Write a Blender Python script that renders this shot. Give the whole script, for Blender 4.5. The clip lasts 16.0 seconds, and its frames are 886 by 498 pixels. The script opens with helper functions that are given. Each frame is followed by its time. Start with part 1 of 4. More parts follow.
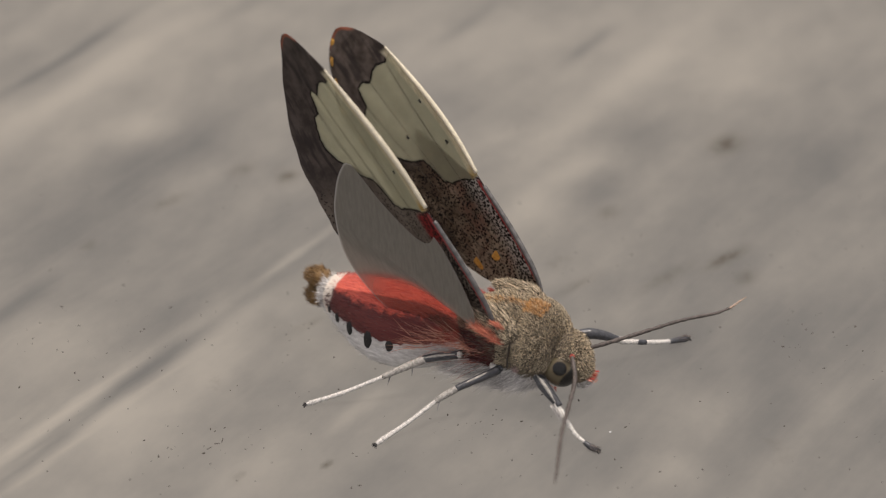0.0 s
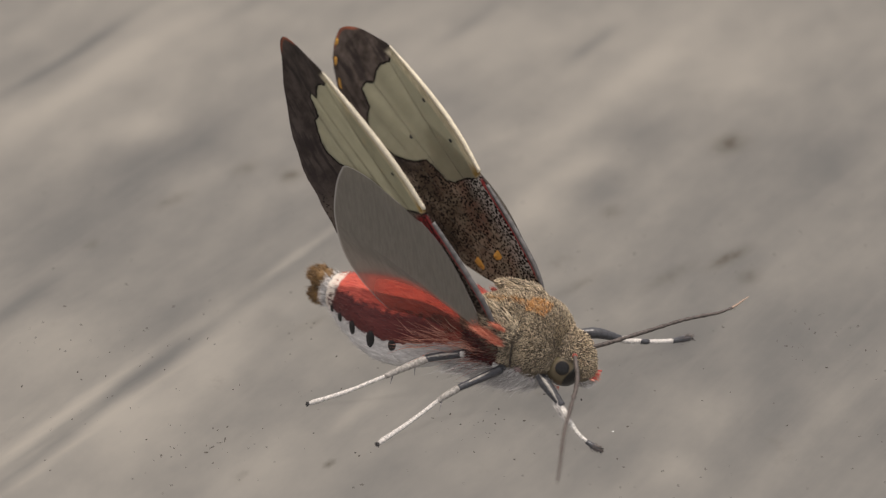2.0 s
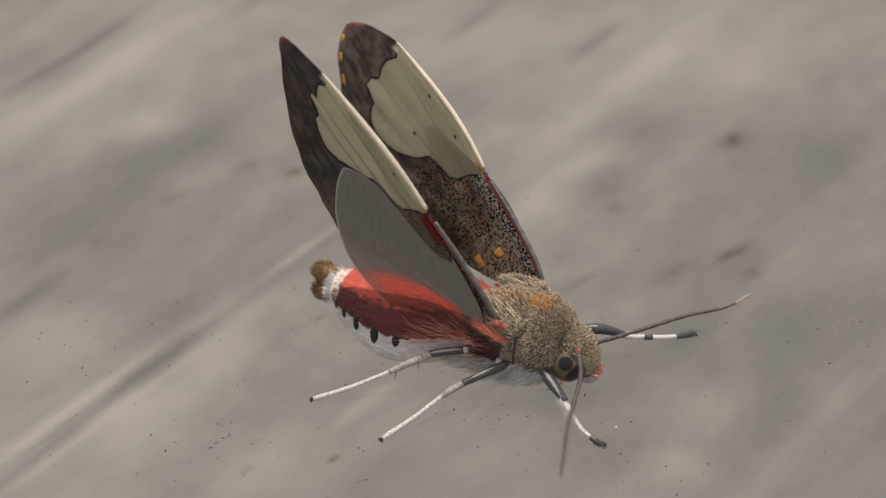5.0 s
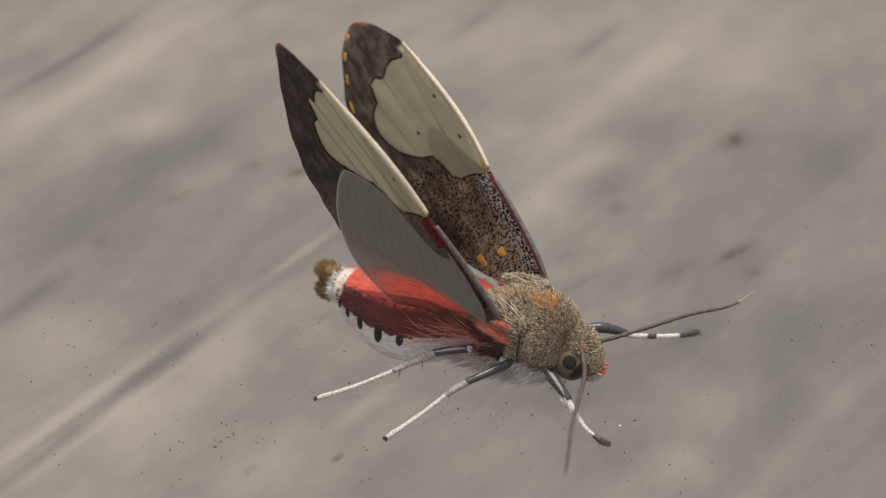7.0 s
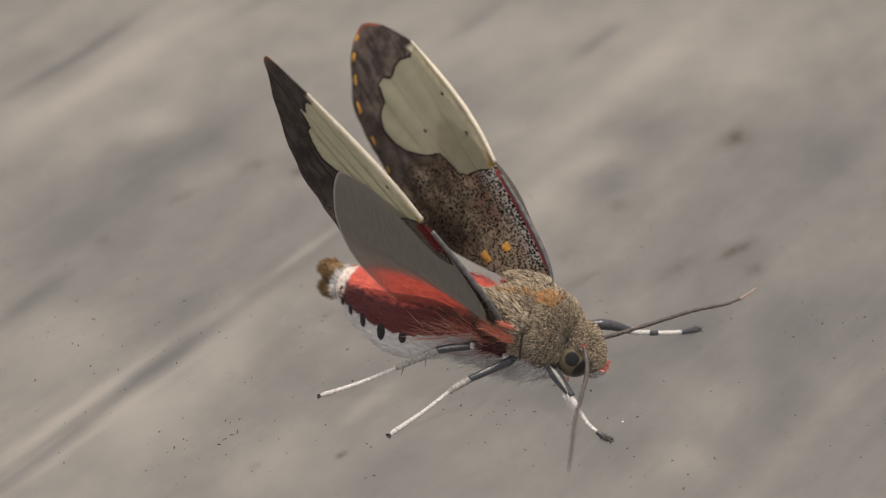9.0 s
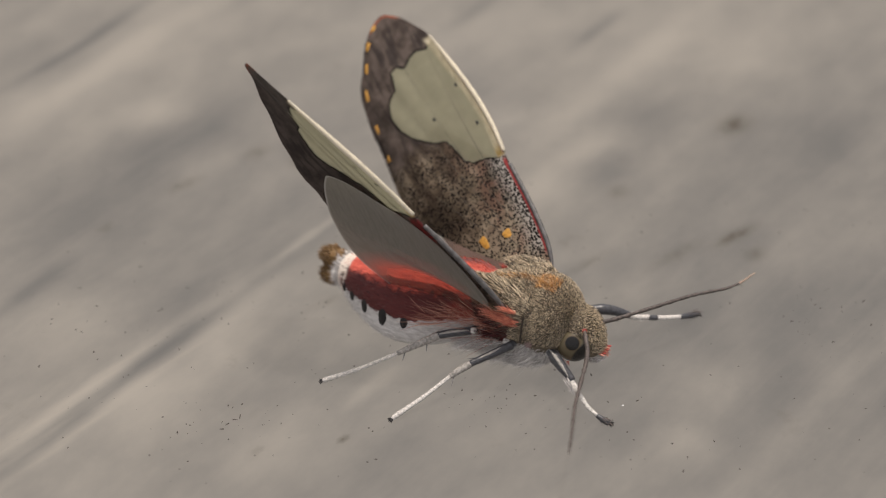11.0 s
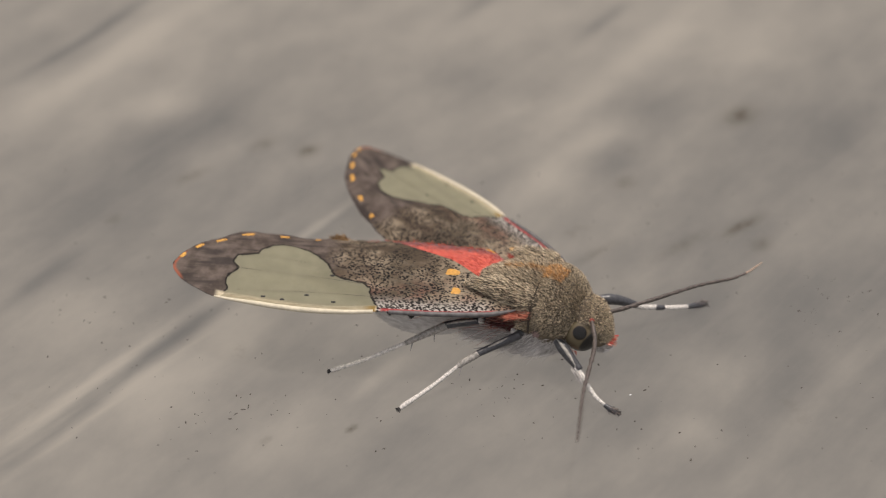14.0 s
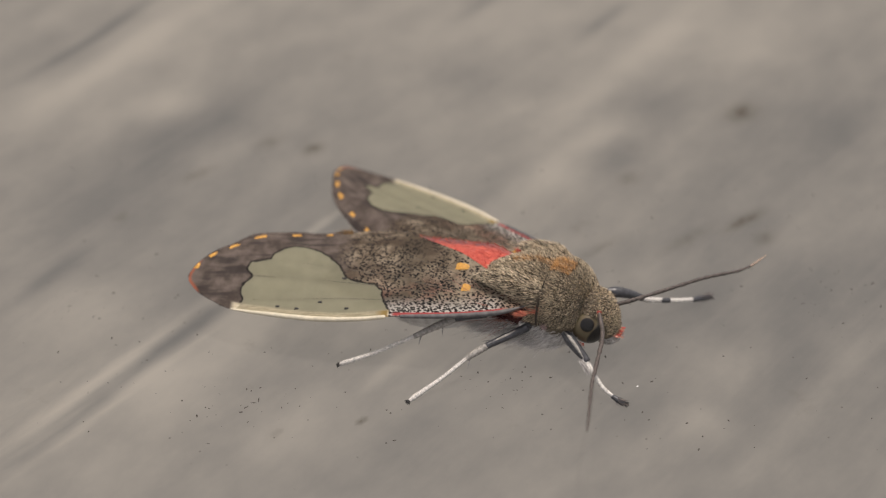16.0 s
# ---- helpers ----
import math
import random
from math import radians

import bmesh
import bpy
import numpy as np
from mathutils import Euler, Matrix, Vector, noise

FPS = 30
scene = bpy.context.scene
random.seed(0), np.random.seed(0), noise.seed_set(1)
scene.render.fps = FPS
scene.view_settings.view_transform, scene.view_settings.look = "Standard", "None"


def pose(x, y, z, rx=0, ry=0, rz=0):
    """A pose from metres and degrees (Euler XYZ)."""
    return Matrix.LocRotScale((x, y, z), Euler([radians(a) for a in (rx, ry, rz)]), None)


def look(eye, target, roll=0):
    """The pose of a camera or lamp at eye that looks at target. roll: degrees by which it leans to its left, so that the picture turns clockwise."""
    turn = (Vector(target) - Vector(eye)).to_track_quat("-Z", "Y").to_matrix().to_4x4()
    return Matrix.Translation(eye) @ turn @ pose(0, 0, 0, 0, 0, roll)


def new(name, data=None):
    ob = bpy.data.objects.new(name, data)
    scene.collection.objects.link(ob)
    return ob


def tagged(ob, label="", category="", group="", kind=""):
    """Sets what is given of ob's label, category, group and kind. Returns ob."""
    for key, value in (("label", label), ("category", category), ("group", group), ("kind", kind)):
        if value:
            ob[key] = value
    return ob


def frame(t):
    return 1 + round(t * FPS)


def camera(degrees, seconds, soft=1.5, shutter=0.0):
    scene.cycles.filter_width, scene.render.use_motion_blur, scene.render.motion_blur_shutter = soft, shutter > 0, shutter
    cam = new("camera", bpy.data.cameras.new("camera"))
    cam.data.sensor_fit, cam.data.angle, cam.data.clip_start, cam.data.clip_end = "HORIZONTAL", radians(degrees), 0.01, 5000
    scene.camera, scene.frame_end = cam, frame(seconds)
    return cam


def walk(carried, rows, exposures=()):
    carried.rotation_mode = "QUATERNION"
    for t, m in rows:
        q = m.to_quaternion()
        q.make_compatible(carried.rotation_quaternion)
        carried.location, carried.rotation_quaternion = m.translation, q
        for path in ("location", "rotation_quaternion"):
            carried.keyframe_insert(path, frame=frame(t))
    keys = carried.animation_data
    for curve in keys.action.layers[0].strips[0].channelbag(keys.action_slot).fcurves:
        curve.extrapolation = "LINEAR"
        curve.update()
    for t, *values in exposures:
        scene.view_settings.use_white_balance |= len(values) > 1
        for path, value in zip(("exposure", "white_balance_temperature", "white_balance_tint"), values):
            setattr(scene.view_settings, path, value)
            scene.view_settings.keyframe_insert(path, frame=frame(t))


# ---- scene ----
MM = 0.001  # the scene is given in millimetres and built in metres


def mm_pose(x, y, z, rx=0, ry=0, rz=0):
    return pose(x * MM, y * MM, z * MM, rx, ry, rz)


cam = camera(24, 16.0, soft=1.2)
cam.data.dof.use_dof = True
cam.data.dof.focus_distance = 0.1515
cam.data.dof.aperture_fstop = 24
walk(cam, [
    (0, mm_pose(0.000, -126.397, 106.060, 50.0000, -0.0000, 0.0000)),
    (0.5, mm_pose(0.167, -126.249, 106.054, 49.9733, 0.0632, 0.0872)),
    (1, mm_pose(0.284, -126.348, 106.097, 49.9771, 0.0636, 0.1348)),
    (1.5, mm_pose(0.104, -126.391, 106.021, 49.9856, 0.0224, 0.0943)),
    (2, mm_pose(0.118, -126.362, 106.068, 49.9696, 0.0540, 0.1091)),
    (2.5, mm_pose(0.274, -126.400, 106.090, 49.9963, 0.1152, 0.1778)),
    (3, mm_pose(0.203, -126.614, 106.195, 50.0139, 0.0963, 0.2206)),
    (3.5, mm_pose(0.296, -126.746, 106.143, 49.9799, 0.1196, 0.2005)),
    (4, mm_pose(0.365, -126.732, 106.071, 49.9485, 0.1527, 0.2511)),
    (6.5, mm_pose(0.110, -127.155, 106.203, 50.0147, 0.2375, 0.1611)),
    (7, mm_pose(-0.255, -127.270, 105.891, 50.1063, 0.1645, 0.0951)),
    (7.5, mm_pose(-0.161, -127.326, 105.979, 50.0648, 0.2670, 0.0706)),
    (8, mm_pose(-0.307, -127.633, 105.868, 50.1280, 0.2444, 0.0504)),
    (8.5, mm_pose(-0.548, -127.676, 106.040, 50.0953, 0.1962, -0.0043)),
    (9, mm_pose(-0.658, -127.964, 105.876, 50.2099, 0.2531, -0.0841)),
    (11.5, mm_pose(-0.656, -129.485, 105.801, 50.1358, 0.4647, -0.1587)),
    (12, mm_pose(-0.509, -129.570, 105.683, 50.1653, 0.5252, -0.1483)),
    (12.5, mm_pose(-0.748, -129.520, 105.624, 50.1478, 0.4804, -0.2129)),
    (13, mm_pose(-0.737, -129.397, 105.824, 50.0351, 0.5053, -0.2117)),
    (13.5, mm_pose(-0.933, -129.692, 105.785, 50.0271, 0.4736, -0.1635)),
    (14, mm_pose(-1.033, -129.866, 105.622, 50.0723, 0.5153, -0.1870)),
    (14.5, mm_pose(-1.163, -129.966, 105.690, 50.0463, 0.5280, -0.1953)),
    (15, mm_pose(-1.231, -129.923, 105.550, 50.0731, 0.5555, -0.2619)),
    (15.5, mm_pose(-1.774, -130.130, 105.514, 50.1135, 0.4809, -0.4694)),
    (16, mm_pose(-2.973, -131.959, 105.107, 50.5505, 0.4092, -0.7444)),
], exposures=[(0, 0.35, 6750, 13), (13.5, 0.35, 6750, 13), (15, 0.29, 6750, 13), (16, 0.28, 6750, 13)])

# ---- light ----
SUN_HIGH, SUN_TURN = radians(75), radians(-27)
world = bpy.data.worlds.new("overcast_sky")
scene.world = world
world.use_nodes = True
sky = world.node_tree.nodes.new("ShaderNodeTexSky")
sky.sky_type, sky.sun_disc = "NISHITA", False
sky.sun_elevation, sky.sun_rotation = SUN_HIGH, SUN_TURN
sky.air_density, sky.dust_density, sky.ozone_density = 1.0, 6.0, 1.0
backing = world.node_tree.nodes["Background"]
world.node_tree.links.new(sky.outputs[0], backing.inputs[0])
backing.inputs[1].default_value = 0.05
haze = world.node_tree.nodes.new("ShaderNodeBackground")  # bright haze all round, also under the raised sheet
haze.inputs[0].default_value, haze.inputs[1].default_value = (1.0, 0.97, 0.93, 1), 0.365
both = world.node_tree.nodes.new("ShaderNodeAddShader")
world.node_tree.links.new(backing.outputs[0], both.inputs[0])
world.node_tree.links.new(haze.outputs[0], both.inputs[1])
world.node_tree.links.new(both.outputs[0], world.node_tree.nodes["World Output"].inputs[0])
sun_data = bpy.data.lights.new("sun", "SUN")
sun_data.energy, sun_data.angle, sun_data.color = 2.2, radians(2), (1.0, 0.95, 0.88)
sun = new("sun", sun_data)
sun.matrix_world = look((0.14, 0.28, 1.2), (0, 0, 0))
scene.view_settings.exposure = 0.0


# ---- node helpers ----
def material(name):
    m = bpy.data.materials.new(name)
    m.use_nodes = True
    nt = m.node_tree
    nt.nodes.clear()
    return m, nt


def feed(nt, value, socket):
    if isinstance(value, bpy.types.NodeSocket):
        nt.links.new(value, socket)
    elif isinstance(value, tuple) and len(value) == 3 and socket.type == "RGBA":
        socket.default_value = (*value, 1)
    else:
        socket.default_value = value


def calc(nt, op, a, b=0.0, c=0.0):
    n = nt.nodes.new("ShaderNodeMath")
    n.operation = op
    for v, s in zip((a, b, c), n.inputs):
        feed(nt, v, s)
    return n.outputs[0]


def blend(nt, fac, a, b, mode="MIX"):
    n = nt.nodes.new("ShaderNodeMix")
    n.data_type, n.blend_type = "RGBA", mode
    feed(nt, fac, n.inputs[0])
    feed(nt, a, n.inputs[6])
    feed(nt, b, n.inputs[7])
    return n.outputs[2]


def step(nt, x, lo, hi, to_lo=0.0, to_hi=1.0):
    n = nt.nodes.new("ShaderNodeMapRange")
    n.interpolation_type = "SMOOTHSTEP"
    for v, s in zip((x, lo, hi, to_lo, to_hi), n.inputs):
        feed(nt, v, s)
    return n.outputs[0]


def mm_coords(nt, stretch=(1, 1, 1), turn=(0, 0, 0)):
    """Object coordinates in millimetres, turned and stretched."""
    c = nt.nodes.new("ShaderNodeTexCoord")
    m = nt.nodes.new("ShaderNodeMapping")
    m.vector_type = "TEXTURE"
    m.inputs[2].default_value = turn
    m.inputs[3].default_value = tuple(0.001 / s for s in stretch)
    nt.links.new(c.outputs["Object"], m.inputs[0])
    return m.outputs[0]


def grain(nt, vec, scale, detail=2.0, rough=0.5):
    n = nt.nodes.new("ShaderNodeTexNoise")
    nt.links.new(vec, n.inputs["Vector"])
    n.inputs["Scale"].default_value, n.inputs["Detail"].default_value, n.inputs["Roughness"].default_value = scale, detail, rough
    return n.outputs[0]


def cells(nt, vec, scale):
    n = nt.nodes.new("ShaderNodeTexVoronoi")
    nt.links.new(vec, n.inputs["Vector"])
    n.inputs["Scale"].default_value = scale
    return n


def stored(nt, name):
    n = nt.nodes.new("ShaderNodeAttribute")
    n.attribute_name = name
    return n.outputs["Fac"]


def relief(nt, height, strength, distance):
    n = nt.nodes.new("ShaderNodeBump")
    n.inputs["Strength"].default_value, n.inputs["Distance"].default_value = strength, distance
    nt.links.new(height, n.inputs["Height"])
    return n.outputs[0]


def surface(nt, colour, rough=0.6, normal=None, sheen=0.0, specular=0.5, metal=0.0, coat=0.0):
    p = nt.nodes.new("ShaderNodeBsdfPrincipled")
    feed(nt, colour, p.inputs["Base Color"])
    feed(nt, rough, p.inputs["Roughness"])
    feed(nt, specular, p.inputs["Specular IOR Level"])
    p.inputs["Metallic"].default_value = metal
    p.inputs["Sheen Weight"].default_value = sheen
    p.inputs["Coat Weight"].default_value = coat
    p.inputs["Coat Roughness"].default_value = 0.08
    if normal is not None:
        nt.links.new(normal, p.inputs["Normal"])
    return p.outputs[0]


def finish(nt, shader):
    out = nt.nodes.new("ShaderNodeOutputMaterial")
    nt.links.new(shader, out.inputs[0])


def mix_shader(nt, fac, a, b):
    n = nt.nodes.new("ShaderNodeMixShader")
    feed(nt, fac, n.inputs[0])
    nt.links.new(a, n.inputs[1])
    nt.links.new(b, n.inputs[2])
    return n.outputs[0]


def translucent(nt, colour):
    n = nt.nodes.new("ShaderNodeBsdfTranslucent")
    feed(nt, colour, n.inputs[0])
    return n.outputs[0]


def clear(nt, colour):
    n = nt.nodes.new("ShaderNodeBsdfTransparent")
    feed(nt, colour, n.inputs[0])
    return n.outputs[0]


# ---- materials ----
def plain(name, colour, rough=0.6, vary=0.3, scale=3.0, sheen=0.0, specular=0.4, coat=0.0, bump=0.0):
    m, nt = material(name)
    v = mm_coords(nt)
    k = step(nt, grain(nt, v, scale, 4, 0.6), 0.3, 0.7, 1 - vary, 1 + vary)
    tint = nt.nodes.new("ShaderNodeVectorMath")
    tint.operation = "SCALE"
    tint.inputs[0].default_value = colour
    nt.links.new(k, tint.inputs["Scale"])
    n = relief(nt, grain(nt, v, scale * 2.5, 3), bump, 0.00006) if bump else None
    finish(nt, surface(nt, tint.outputs[0], rough, n, sheen, specular, 0, coat))
    return m


def plastic_material():
    """Milky grey plastic: painted light dapples and crease shading that run with the creases, cloudy streaks, fine
    scratches, stains and dust; it is thin and lets light through from below.
    """
    m, nt = material("milky_grey_plastic")
    along = mm_coords(nt, (0.045, 0.085, 1), (0, 0, radians(49.7)))
    fine_along = mm_coords(nt, (0.04, 0.5, 1), (0, 0, radians(49.7)))
    flat = mm_coords(nt)
    # painted light and shade of the sheet, plus random cloudiness
    cloud = calc(nt, "ADD", stored(nt, "dappled"), calc(nt, "MULTIPLY", calc(nt, "SUBTRACT", grain(nt, along, 1.5, 6.0, 0.55), 0.5), 0.52))
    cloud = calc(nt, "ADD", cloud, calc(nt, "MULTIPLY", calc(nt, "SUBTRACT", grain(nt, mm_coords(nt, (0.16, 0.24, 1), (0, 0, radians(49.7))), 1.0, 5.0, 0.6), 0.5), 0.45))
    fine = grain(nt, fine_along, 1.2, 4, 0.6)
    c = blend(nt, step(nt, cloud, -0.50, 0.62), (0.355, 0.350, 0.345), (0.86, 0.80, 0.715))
    c = blend(nt, step(nt, fine, 0.45, 0.75, 0, 0.16), c, (0.72, 0.675, 0.615))
    stain = step(nt, grain(nt, flat, 0.16, 5, 0.65), 0.62, 0.78, 0, 0.3)
    c = blend(nt, calc(nt, "MULTIPLY", stored(nt, "stained"), step(nt, grain(nt, flat, 1.1, 3), 0.25, 0.6, 0.45, 1.0)), c, (0.17, 0.14, 0.10))
    c = blend(nt, stain, c, (0.32, 0.28, 0.23))
    dust = cells(nt, flat, 0.8)
    keep = step(nt, grain(nt, flat, 0.25, 2), 0.5, 0.6)
    c = blend(nt, calc(nt, "MULTIPLY", keep, step(nt, dust.outputs["Distance"], 0.09, 0.04, 0, 0.6)), c, (0.16, 0.14, 0.12))
    bump = relief(nt, grain(nt, flat, 1.2, 5, 0.6), 0.10, 0.0002)
    rough = step(nt, grain(nt, flat, 0.3, 3), 0.3, 0.7, 0.40, 0.55)
    top = surface(nt, c, rough, bump, 0, 0.3)
    finish(nt, mix_shader(nt, 0.965, top, translucent(nt, c)))
    return m


def wing_material(name, under):
    """Wing scales by the stored distances: pale window, dark outline, cream costa, brown speckled base, dark outer band."""
    m, nt = material(name)
    v = mm_coords(nt)
    patch, costa, margin, along = (stored(nt, k) for k in ("patch", "costa", "margin", "along"))
    speck = cells(nt, mm_coords(nt, (0.85, 1.2, 1), (0, 0, 0.3)), 5.3)
    speck_amount = grain(nt, v, 0.55, 3, 0.6)
    mottled = grain(nt, v, 0.9, 4, 0.6)
    if under:
        base = blend(nt, step(nt, mottled, 0.3, 0.7), (0.092, 0.072, 0.058), (0.155, 0.125, 0.102))
        outer = blend(nt, step(nt, mottled, 0.3, 0.7), (0.045, 0.035, 0.031), (0.095, 0.075, 0.066))
    else:
        base = blend(nt, step(nt, mottled, 0.3, 0.7), (0.105, 0.078, 0.053), (0.285, 0.230, 0.166))
        base = blend(nt, calc(nt, "MULTIPLY", step(nt, grain(nt, mm_coords(nt, (0.16, 0.45, 1)), 1.0, 3, 0.55), 0.42, 0.62), step(nt, along, 4.0, 7.0, 0.3, 0.9)), base, (0.060, 0.042, 0.029))
        wander = calc(nt, "ADD", along, calc(nt, "MULTIPLY", grain(nt, v, 0.22, 3, 0.5), 5.0))
        base = blend(nt, step(nt, wander, 8.6, 6.2, 0, 0.6), base, (0.31, 0.255, 0.185))
        band = calc(nt, "MULTIPLY", step(nt, wander, 8.6, 9.8), step(nt, wander, 12.6, 11.4))
        base = blend(nt, calc(nt, "MULTIPLY", band, 0.55), base, (0.072, 0.056, 0.038))
        rosy = calc(nt, "MULTIPLY", step(nt, costa, 5.0, 1.5, 0, 0.42), step(nt, grain(nt, v, 0.5, 3, 0.6), 0.42, 0.6))
        base = blend(nt, rosy, base, (0.23, 0.105, 0.08))
        outer = blend(nt, step(nt, mottled, 0.3, 0.7), (0.058, 0.044, 0.037), (0.145, 0.115, 0.098))
    if under:
        blush = calc(nt, "MULTIPLY", step(nt, costa, 1.7, 1.1), calc(nt, "MULTIPLY", step(nt, along, 6.6, 7.6), step(nt, along, 9.9, 9.3)))
        base = blend(nt, blush, base, (0.20, 0.018, 0.018))
    dots = calc(nt, "MULTIPLY", step(nt, calc(nt, "ADD", speck.outputs["Distance"], calc(nt, "MULTIPLY", grain(nt, v, 3.0, 3, 0.6), 0.5)), *((0.62, 0.53) if under else (0.735, 0.655))), step(nt, speck_amount, 0.34, 0.46, 0.0, 1.0))
    near_costa = calc(nt, "MULTIPLY", step(nt, costa, 2.1, 0.4, 0, 0.95), step(nt, along, 0.8, 2.2))
    dots2 = calc(nt, "MULTIPLY", step(nt, calc(nt, "ADD", speck.outputs["Distance"], calc(nt, "MULTIPLY", grain(nt, v, 3.0, 3, 0.6), 0.4)), 0.80, 0.70), near_costa)
    white_ground = blend(nt, near_costa, base, (0.42, 0.395, 0.36))
    base = blend(nt, calc(nt, "MAXIMUM", dots, dots2), white_ground if not under else base, (0.006, 0.005, 0.005))
    streaks = grain(nt, mm_coords(nt, (0.25, 1.6, 1)), 1.0, 3, 0.5)
    outer = blend(nt, step(nt, streaks, 0.48, 0.66, 0, 0.75), outer, (0.030, 0.024, 0.023))
    c = blend(nt, step(nt, calc(nt, "ADD", along, calc(nt, "MULTIPLY", mottled, 2.0)), 13.5, 15.5), base, outer)
    # dark outline, then the window itself
    wobble = calc(nt, "MULTIPLY", calc(nt, "SUBTRACT", grain(nt, v, 2.6, 4, 0.65), 0.5), 0.42)
    edge = calc(nt, "ADD", patch, wobble)
    c = blend(nt, calc(nt, "MULTIPLY", step(nt, edge, -0.22, -0.07), step(nt, costa, 0.2, 0.7)), c, (0.010, 0.008, 0.007))
    window = step(nt, edge, -0.03, 0.05)
    pale = blend(nt, step(nt, mottled, 0.3, 0.7), (0.335, 0.322, 0.24), (0.375, 0.36, 0.268))
    c = blend(nt, window, c, pale)
    # cream costal band outside, red costal line inside
    outside = calc(nt, "MULTIPLY", step(nt, along, 9.6, 9.9), step(nt, along, 21.9, 21.4))
    band = calc(nt, "MULTIPLY", step(nt, costa, 0.75, 0.5), outside)
    c = blend(nt, band, c, blend(nt, step(nt, grain(nt, mm_coords(nt, (0.6, 4, 1)), 2.0, 4, 0.65), 0.35, 0.65), (0.44, 0.385, 0.27), (0.64, 0.575, 0.43)))
    c = blend(nt, calc(nt, "MULTIPLY", band, step(nt, along, 10.9, 9.9)), c, (0.42, 0.28, 0.09))
    red = calc(nt, "MULTIPLY", calc(nt, "MULTIPLY", step(nt, costa, 0.42, 0.3), step(nt, costa, 0.08, 0.16)), calc(nt, "MULTIPLY", step(nt, along, 9.6, 9.2), step(nt, along, 0.8, 1.6)))
    c = blend(nt, red, c, (0.33, 0.055, 0.055))
    grey = calc(nt, "MULTIPLY", step(nt, costa, 0.13, 0.05), step(nt, along, 9.7, 9.3))
    c = blend(nt, grey, c, (0.09, 0.085, 0.085))
    tip = calc(nt, "MULTIPLY", step(nt, margin, 0.30, 0.1), step(nt, along, 24.2, 24.7))
    c = blend(nt, tip, c, (0.30, 0.10, 0.06))
    scales = relief(nt, grain(nt, v, 9.0, 3, 0.7), 0.25, 0.00005)
    solid = surface(nt, c, 0.55, scales, 0.0, 0.12)
    lit = translucent(nt, c)
    a = mix_shader(nt, step(nt, window, 0, 1, 0.2, 0.4), solid, lit)
    a = mix_shader(nt, calc(nt, "MULTIPLY", window, 0.46), a, clear(nt, (0.90, 0.90, 0.80)))
    finish(nt, a)
    return m


def hindwing_material():
    """Silky pearl-grey membrane, rosy towards the body, thin enough to let what lies behind show."""
    m, nt = material("pearl_hindwing")
    v = mm_coords(nt)
    along, margin = stored(nt, "along"), stored(nt, "margin")
    silk = grain(nt, mm_coords(nt, (0.5, 2.4, 1), (0, 0, radians(-30))), 1.6, 4, 0.6)
    c = blend(nt, step(nt, silk, 0.3, 0.7), (0.200, 0.182, 0.152), (0.242, 0.222, 0.188))
    c = blend(nt, step(nt, stored(nt, "rosy"), 0.0, 1.0, 0, 0.6), c, (0.26, 0.105, 0.078))
    # rim highlight painted as a paler edge
    c = blend(nt, step(nt, margin, 0.22, 0.05, 0, 0.7), c, (0.50, 0.475, 0.44))
    n = relief(nt, grain(nt, mm_coords(nt, (0.6, 3.0, 1), (0, 0, radians(-30))), 2.0, 3), 0.10, 0.0001)
    a = mix_shader(nt, 0.3, surface(nt, c, 0.35, n, 0.2, 0.45), translucent(nt, c))
    finish(nt, mix_shader(nt, step(nt, stored(nt, "rosy"), 0, 1, 0.06, 0.72), a, clear(nt, (0.68, 0.49, 0.44))))
    return m


def abdomen_material():
    """Red above and white below, with wing shade painted dark on the flank and a cream last ring."""
    m, nt = material("red_white_abdomen")
    v = mm_coords(nt)
    girth, along = stored(nt, "girth"), stored(nt, "along")
    ragged = calc(nt, "MULTIPLY", calc(nt, "SUBTRACT", grain(nt, v, 2.2, 4, 0.6), 0.5), 0.35)
    g = calc(nt, "ADD", girth, ragged)
    hair = grain(nt, mm_coords(nt, (0.7, 3, 3)), 2.0, 4, 0.6)
    red = blend(nt, step(nt, hair, 0.3, 0.7), (0.36, 0.034, 0.022), (0.58, 0.095, 0.055))
    # shade below the wings, put into the flank's colour as near-black red
    flank_shade = calc(nt, "MULTIPLY", step(nt, g, 0.92, 0.78), step(nt, along, 0.5, 2.5, 0.5, 0.92))
    red = blend(nt, flank_shade, red, (0.060, 0.006, 0.006))
    white = blend(nt, step(nt, hair, 0.3, 0.7), (0.42, 0.40, 0.385), (0.62, 0.60, 0.58))
    c = blend(nt, step(nt, g, 0.10, 0.17), white, red)
    c = blend(nt, step(nt, calc(nt, "ADD", along, ragged), 10.6, 10.9), c, (0.66, 0.58, 0.5))
    n = relief(nt, hair, 0.5, 0.0002)
    finish(nt, surface(nt, c, 0.6, n, 0.3, 0.3))
    return m


def fur_material(name, pale, dark, contrast=0.5, speckle=2.0):
    m, nt = material(name)
    v = mm_coords(nt)
    isle = nt.nodes.new("ShaderNodeNewGeometry").outputs["Random Per Island"]
    k = calc(nt, "ADD", calc(nt, "MULTIPLY", isle, contrast), calc(nt, "MULTIPLY", grain(nt, v, speckle, 3), 1 - contrast))
    c = blend(nt, step(nt, k, 0.3, 0.7), dark, pale)
    finish(nt, surface(nt, c, 0.55, None, 0.2, 0.3))
    return m


